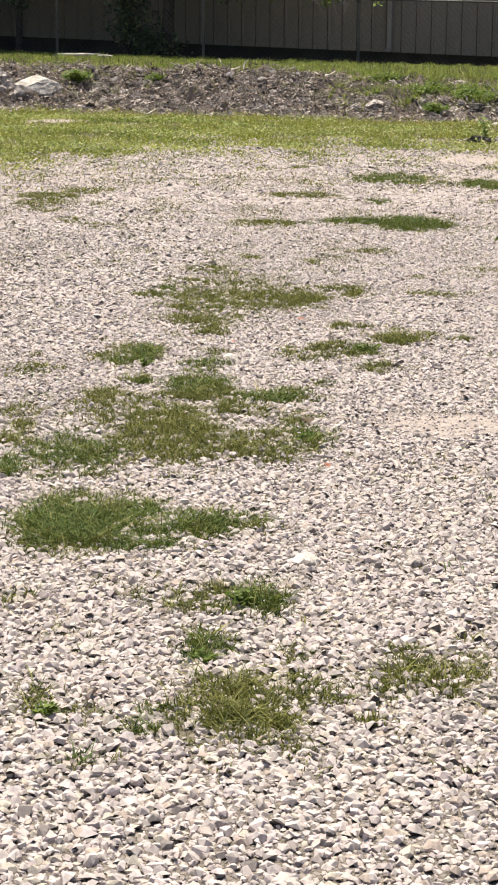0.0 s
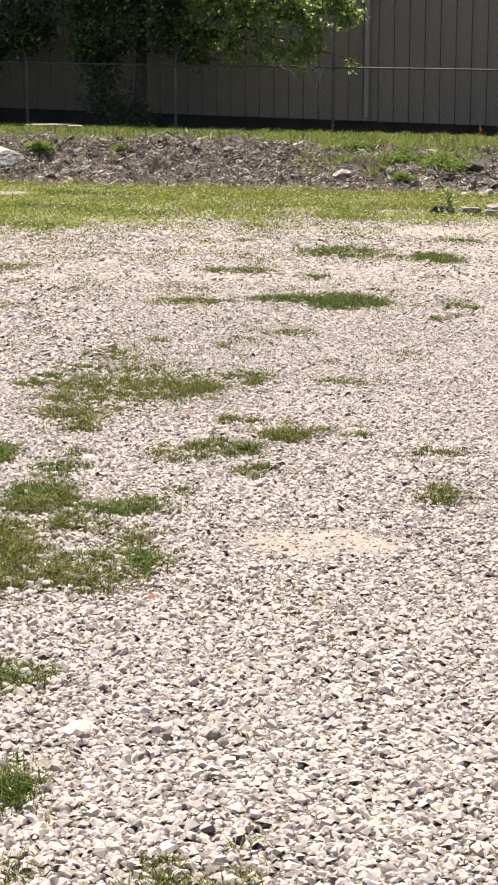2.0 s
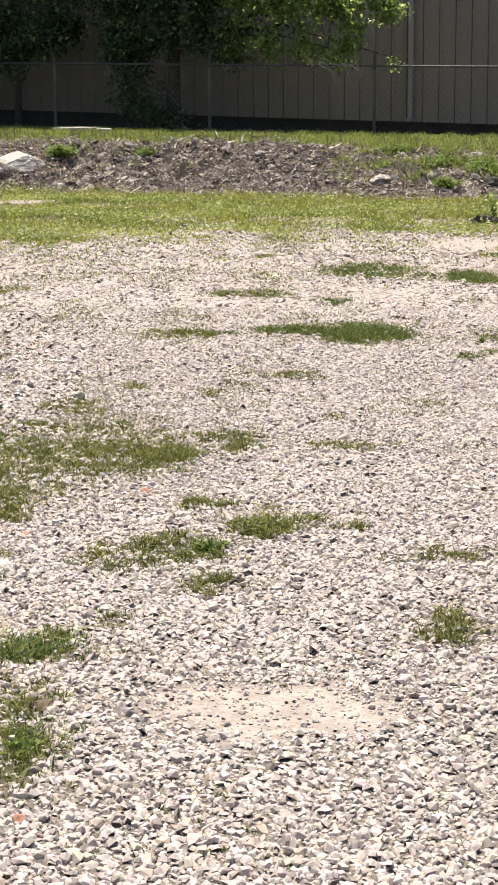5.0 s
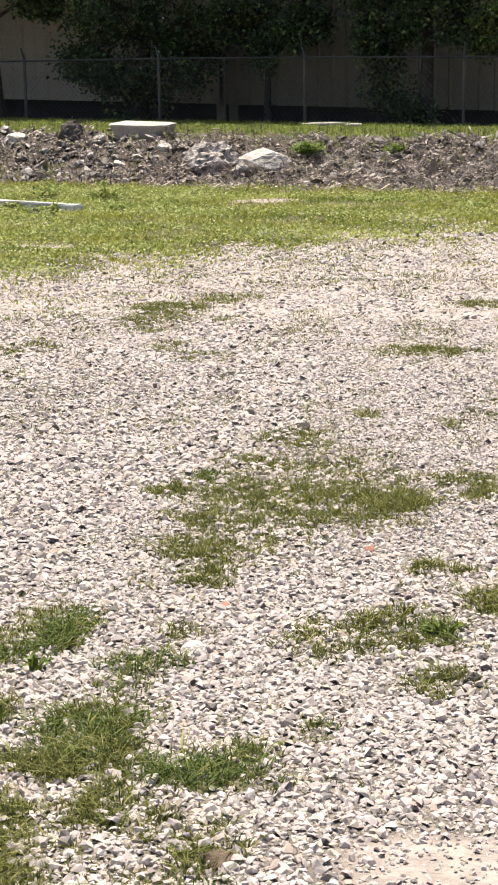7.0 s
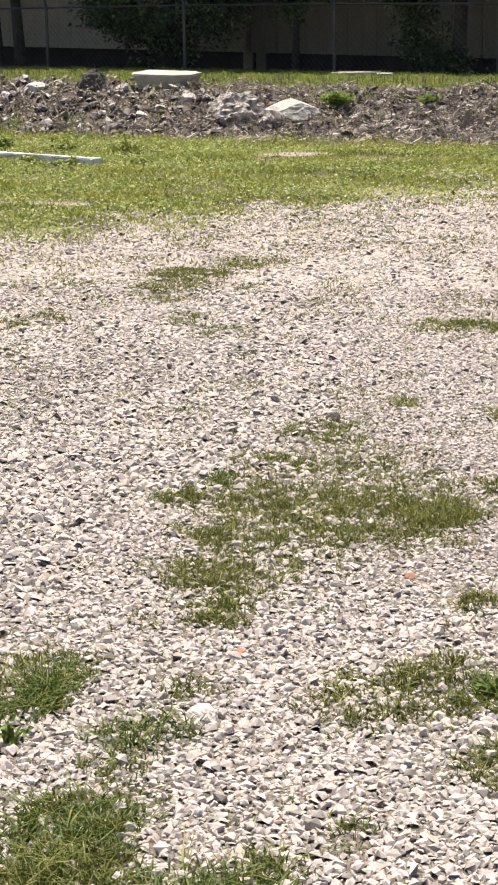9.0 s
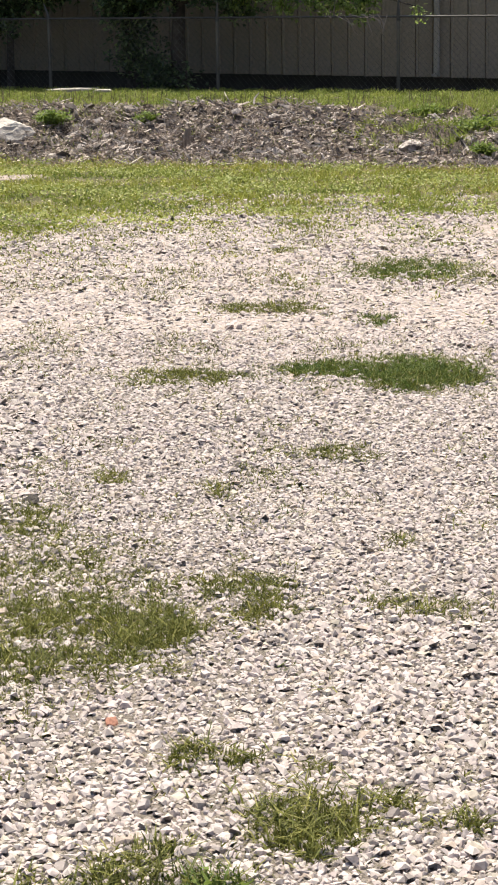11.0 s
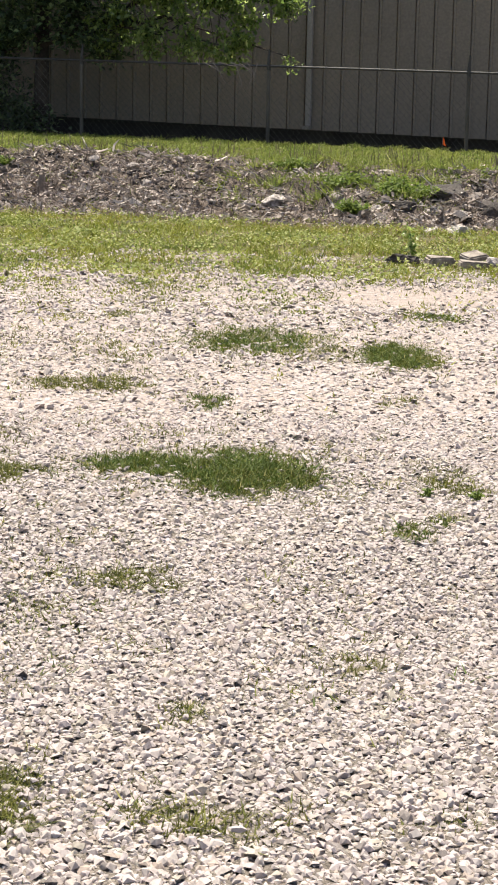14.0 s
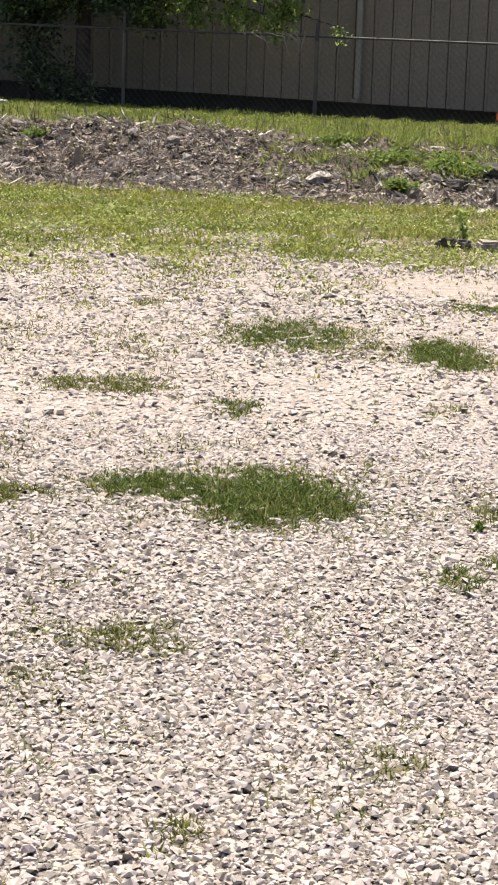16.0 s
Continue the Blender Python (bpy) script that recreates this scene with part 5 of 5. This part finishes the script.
stump.matrix_basis = pose(sx, sy, float(height(sx, sy)), 0, 3, 0)
tagged(stump, "short grey broken wooden stump in the bank", "stump")

# the little flag by the fence
fx0, fy0 = xy(2.83, -0.6)
flag = tagged(new("marker_flag"), "small orange marker flag stuck in the bank", "flag")
flag.matrix_basis = pose(fx0, fy0, float(height(fx0, fy0)))
bm = bmesh.new()
tube(bm, [(0, 0, -0.05), (0, 0, 0.12), (0.008, 0, 0.24)], [0.003, 0.003, 0.003], 6)
part("wire", bm, M_WIRE, flag)
bm = bmesh.new()
rows = [[bm.verts.new((0.008 + 0.045 * i / 4 * (0.3 + 0.7 * j / 3), 0.012 * math.sin(i * 1.3 + j), 0.24 - 0.11 * j / 3 - 0.02 * i / 4)) for i in range(5)] for j in range(4)]
for j in range(3):
    for i in range(4):
        bm.faces.new((rows[j][i], rows[j][i + 1], rows[j + 1][i + 1], rows[j + 1][i]))
part("flag_sheet", bm, M_FLAG, flag, "orange plastic flag hanging limp")

# ---- bank litter ----
rng = np.random.default_rng(41)
n = 10000
u, v = rng.uniform(-15, 8, n), rng.uniform(-8.3, -5.1, n)
x, y = FENCE_A[0] + u * DIR_U[0] + v * DIR_V[0], FENCE_A[1] + u * DIR_U[1] + v * DIR_V[1]
mid = (1 - smooth(-5.9, -5.2, v + 0.35 * waves(x, y, 1.3, 9, 8))) * smooth(-8.5, -7.9, bank_foot(x, y, u, v))
ok = rng.random(n) < (1 - 0.8 * slope_green(x, y, u, v)) * mid * (0.35 + 0.65 * (smooth(-4, -6, u) + smooth(3.2, 4.2, u)).clip(0, 1) * 1.0 + 0.25 * waves(x, y, 0.9, 2, 8))
x, y = x[ok], y[ok]
s = np.minimum(0.029 * np.exp(rng.normal(0, 0.6, len(x))), 0.09)
tagged(new("bank_rubble", scatter("bank_rubble", stone_shapes(12, 8, 0.55, rng), np.stack([x, y, height(x, y) + s * 0.25], 1), s, 0.7, M_RUBBLE, rng)),
       "broken stone and concrete rubble strewn over the bank", "rubble", kind="stuff")


# larger pieces of the rubble, each lying on its own
chip_rng = np.random.default_rng(43)
CHUNKS = []
for kind, (material, label) in enumerate(((M_PALE_ROCK, "pale broken stone lying in the bank rubble"), (M_RUBBLE, "grey-brown lump of broken concrete in the bank rubble"),
                                          (M_DARK_ROCK, "dark weathered stone half sunk in the bank"))):
    for v, f in stone_shapes(5, 14, 0.62, chip_rng):
        CHUNKS.append((tri_mesh("rubble_stone", v, f, material), label))
for n in range(120):
    u = chip_rng.uniform(-11.6, -4.4) if n < 95 else chip_rng.uniform(2.8, 5.2)
    v = chip_rng.uniform(-7.1, -5.5)
    x, y = xy(u, v)
    s = chip_rng.uniform(0.035, 0.085) * (1.0 if n < 95 else 0.8)
    me, label = CHUNKS[chip_rng.integers(3, 15) if n < 95 else chip_rng.integers(8, 15)]
    ob = new("rubble_stone", me)
    ob.matrix_basis = (pose(x, y, float(height(x, y)) + s * 0.15, chip_rng.normal(0, 16), chip_rng.normal(0, 16), chip_rng.uniform(0, 360))
                       @ Matrix.Diagonal((s, s * chip_rng.uniform(0.7, 1.0), s * chip_rng.uniform(0.7, 1.1), 1)))
    tagged(ob, label, "rock", group="loose rubble along the bank")


def sticks(name, base, way, length, thick, material):
    """Thin crooked sticks, three-sided, in two joints."""
    n = len(base)
    side = np.cross(way, np.array((0.3, 0.2, 0.93)))
    side /= np.linalg.norm(side, axis=1)[:, None] + 1e-6
    up = np.cross(side, way)
    kink = side * (rng.normal(0, 0.12, n) * length)[:, None]
    rings = []
    for t, r in ((0.0, 1.0), (0.5, 0.8), (1.0, 0.35)):
        c = base + way * (length * t)[:, None] + (kink if t == 0.5 else 0)
        for a in (0, 2.094, 4.189):
            rings.append(c + (side * math.cos(a) + up * math.sin(a)) * (thick * r)[:, None])
    v = np.stack(rings, 1)
    f = []
    for j in (0, 3):
        for k in range(3):
            f.append((j + k, j + (k + 1) % 3, j + 3 + (k + 1) % 3, j + 3 + k))
    f = np.array(f)
    return tri_mesh(name, v.reshape(-1, 3), (f[None] + (np.arange(n) * 9)[:, None, None]).reshape(-1, 4), material)


n = 34000
u, v = rng.uniform(-14, 8, n), rng.uniform(-8.5, -5.0, n)
x, y = FENCE_A[0] + u * DIR_U[0] + v * DIR_V[0], FENCE_A[1] + u * DIR_U[1] + v * DIR_V[1]
mid = (1 - smooth(-5.9, -5.1, v + 0.35 * waves(x, y, 1.3, 9, 8))) * smooth(-8.6, -7.8, bank_foot(x, y, u, v))
ok = rng.random(n) < (1 - 0.85 * slope_green(x, y, u, v)) * mid * (0.45 - 0.25 * smooth(-4.0, -6.0, u) + 0.55 * np.exp(-((u - 0.6) / 2.6) ** 2) + 0.2 * waves(x, y, 0.8, 4, 8))
x, y = x[ok], y[ok]
k = len(x)
a, e = rng.uniform(0, 6.283, k), np.abs(rng.normal(0, 0.35, k))
way = np.stack([np.cos(a) * np.cos(e), np.sin(a) * np.cos(e), np.sin(e)], 1)
me = sticks("dead_twigs", np.stack([x, y, height(x, y) + rng.uniform(0, 0.03, k)], 1), way, 0.10 * np.exp(rng.normal(0, 0.55, k).clip(-1.5, 0.65)), 0.0068 * np.exp(rng.normal(0, 0.4, k)), M_TWIG)
tagged(new("dead_twigs", me), "dry brown twigs and plant litter over the bank", "twigs", kind="stuff")

n = 24000
u, v = rng.uniform(-13, 7, n), rng.uniform(-8.5, -4.6, n)
x, y = FENCE_A[0] + u * DIR_U[0] + v * DIR_V[0], FENCE_A[1] + u * DIR_U[1] + v * DIR_V[1]
mid = (1 - smooth(-5.9, -4.8, v + 0.5 * waves(x, y, 1.3, 9, 8))) * smooth(-8.7, -7.9, bank_foot(x, y, u, v))
ok = rng.random(n) < mid * (1 - 0.9 * slope_green(x, y, u, v)) * (1 - 0.5 * smooth(-4.0, -6.0, u))
x, y = x[ok], y[ok]
me = leaves_mesh("leaf_litter", np.stack([x, y, height(x, y) + rng.uniform(0.005, 0.04, len(x))], 1), 0.06, M_LITTER, rng, 0.0)
tagged(new("leaf_litter", me), "dry brown leaf litter scattered on the bank", "litter", kind="stuff")

n = 9000
u, v = rng.uniform(-13, 7, n), rng.uniform(-8.4, -3.5, n)
x, y = FENCE_A[0] + u * DIR_U[0] + v * DIR_V[0], FENCE_A[1] + u * DIR_U[1] + v * DIR_V[1]
ok = rng.random(n) < 0.16 + 0.55 * smooth(0.1, 0.6, waves(x, y, 1.4, 6, 8)) + 0.55 * smooth(-10.0, -9.0, u) * smooth(-5.8, -6.6, u) * smooth(-8.0, -7.4, v) * smooth(-6.0, -6.6, v)
x, y = x[ok], y[ok]
k = len(x)
way = np.stack([rng.normal(0, 0.18, k), rng.normal(0, 0.18, k), np.ones(k)], 1)
way /= np.linalg.norm(way, axis=1)[:, None]
me = sticks("dead_stalks", np.stack([x, y, height(x, y) - 0.01], 1), way, rng.uniform(0.05, 0.24, k), rng.uniform(0.003, 0.006, k), M_STALK)
tagged(new("dead_stalks", me), "dry upright weed stalks standing on the bank", "stalks", kind="stuff")


# a dead branch caught on the fence by the broad-leaved tree
snag = tagged(new("dead_branch"), "pale bare dead branch caught on the fence top", "branch")
snag.matrix_basis = pose(*xy(-1.0, -0.06), RAIL(-1.0))
snag_rng = np.random.default_rng(61)
for i in range(9):
    bm = bmesh.new()
    # u, v and z from the snag's foot
    at = Vector((0.12 * i - 0.1 + snag_rng.normal(0, 0.05), 0.0, 0.03))
    way = Vector((snag_rng.uniform(0.2, 0.9), -0.08, snag_rng.uniform(-0.7, -0.05)))
    pts = []
    for _ in range(5):
        pts.append((at.x * DIR_U[0] + at.y * DIR_V[0], at.x * DIR_U[1] + at.y * DIR_V[1], at.z))
        way += Vector((snag_rng.normal(0, 0.3), snag_rng.normal(0, 0.04), snag_rng.normal(-0.12, 0.25)))
        at = at + way.normalized() * snag_rng.uniform(0.06, 0.13)
    tube(bm, pts, [0.006, 0.0055, 0.005, 0.004, 0.002], 5)
    part("twig", bm, M_TWIG, snag)


# ---- weeds ----
def weed(name, x, y, w, h, count, leaf, material, label, seed, stalks=9):
    """A clump: stalks from one root, leaves round them."""
    rng = np.random.default_rng(seed)
    z = float(height(np.array(x), np.array(y)))
    root = tagged(new(name), label, "weed")
    root.matrix_basis = Matrix.Translation((x, y, z))
    tips = []
    for _ in range(stalks):
        bm = bmesh.new()
        a, r = rng.uniform(0, 6.283), rng.random() ** 0.6
        t = Vector((math.cos(a) * r * w * 0.45, math.sin(a) * r * w * 0.45, h * rng.uniform(0.55, 1.0) * (1.05 - 0.4 * r)))
        tube(bm, [(t.x * 0.15, t.y * 0.15, -0.02), (t.x * 0.5, t.y * 0.5, t.z * 0.6), t], [0.006, 0.005, 0.002], 4)
        tips.append(t)
        part("stem", bm, material, root)
    tips = np.array([t[:] for t in tips])
    pick = rng.integers(0, len(tips), count)
    along = rng.uniform(0.25, 1.0, count)[:, None]
    c = tips[pick] * along * np.stack([0.5 + 0.5 * along[:, 0]] * 2 + [np.ones(count)], 1) + rng.normal(0, 1, (count, 3)) * (w * 0.07, w * 0.07, h * 0.06)
    c[:, 2] = np.maximum(c[:, 2], 0.01)
    lv = new("leaves", leaves_mesh("leaves", c, leaf, material, rng, 0.1))
    lv.parent = root
    return root


for i, (u, v, w, h, cnt, lab) in enumerate((
        (3.81, -6.8, 0.95, 0.30, 1500, "bright green leafy bush on the bank"), (3.45, -7.75, 0.45, 0.17, 420, "low yellow-green weed clump at the bank foot"),
        (-2.7, -6.45, 0.62, 0.27, 700, "green bushy weed among the rubble"), (3.0, -6.2, 0.9, 0.20, 700, "green weed clump on the bank slope"),
        (4.6, -5.6, 0.5, 0.26, 380, "green weed clump on the bank top"), (-1.5, -6.1, 0.4, 0.2, 240, "small green weed clump in the mulch"),
        (2.2, -5.7, 0.6, 0.22, 380, "grassy weed clump along the bank top"))):
    x, y = xy(u, v)
    weed("weed_clump", float(x), float(y), w, h, cnt, 0.055, M_WEED, lab, 70 + i, 26)
weed("tall_weed", 3.52, 22.75, 0.26, 0.52, 44, 0.055, M_LEAF, "tall yellow-green weed standing in the turf", 90, 2)
for i, (x, y, w, h) in enumerate(((-3.9, 26.2, 0.5, 0.24), (-4.7, 26.6, 0.7, 0.2), (-3.0, 25.6, 0.8, 0.14), (-5.6, 26.9, 0.35, 0.26), (-3.4, 24.4, 0.3, 0.13), (-6.6, 26.1, 0.4, 0.18), (0.6, 24.5, 0.45, 0.08))):
    weed("broadleaf_weed", x, y, w * 1.3, h * 1.15, 240, 0.055, M_CLOVER, "broad-leaved green weed patch in the turf", 100 + i, 16)
for i, s in enumerate((0.05, 0.12, 0.20, 0.27, 0.34, 0.41, 0.48, 0.55, 0.62, 0.70, 0.77, 0.86, 0.95)):
    weed("beam_weed", bx0 + (bx1 - bx0) * s + 0.03, by0 + (by1 - by0) * s + (-0.14 if i % 3 else 0.13), 0.26, (0.20, 0.09, 0.12)[i % 3], 120, 0.045, M_CLOVER,
         "green weed growing up against the painted beam", 140 + i, 6)
for i, (x, y, w, h) in enumerate(((-0.21, 8.05, 0.10, 0.10), (0.80, 8.47, 0.14, 0.09), (0.13, 4.72, 0.17, 0.08), (2.24, 13.3, 0.09, 0.07), (2.42, 13.25, 0.09, 0.07), (0.40, 6.62, 0.14, 0.06), (0.02, 4.3, 0.08, 0.05), (-0.33, 3.93, 0.07, 0.08))):
    weed("gravel_weed", x, y, w * 1.2, h * 0.6, 34, 0.020, M_WEED, "small green weed growing in the gravel", 120 + i, 9)

# low clover and dandelion leaves filling the turf
rng = np.random.default_rng(77)
n = 110000
x, y = rng.uniform(-9.5, 6.5, n), rng.uniform(17, 29, n)
u, v = uv_of(x, y)
e = y - gravel_edge(x) + 1.0 * waves(x, y * 0.7, 1.0, 2, 8)
ok = rng.random(n) < smooth(-1.6, 0.9, e) * (1 - smooth(-8.5, -8.0, v)) * (0.12 + 0.88 * smooth(-0.15, 0.5, waves(x, y, 1.9, 11, 8) + 0.3 * waves(x, y, 0.6, 3, 8) + 0.40 * smooth(-1.5, -4, x)))
x, y = x[ok], y[ok]
me = leaves_mesh("clover", np.stack([x, y, height(x, y) + rng.uniform(0.01, 0.06, len(x))], 1), 0.036, M_CLOVER, rng, 0.0)
tagged(new("clover", me), "low green clover leaves spread through the turf", "clover", kind="stuff")
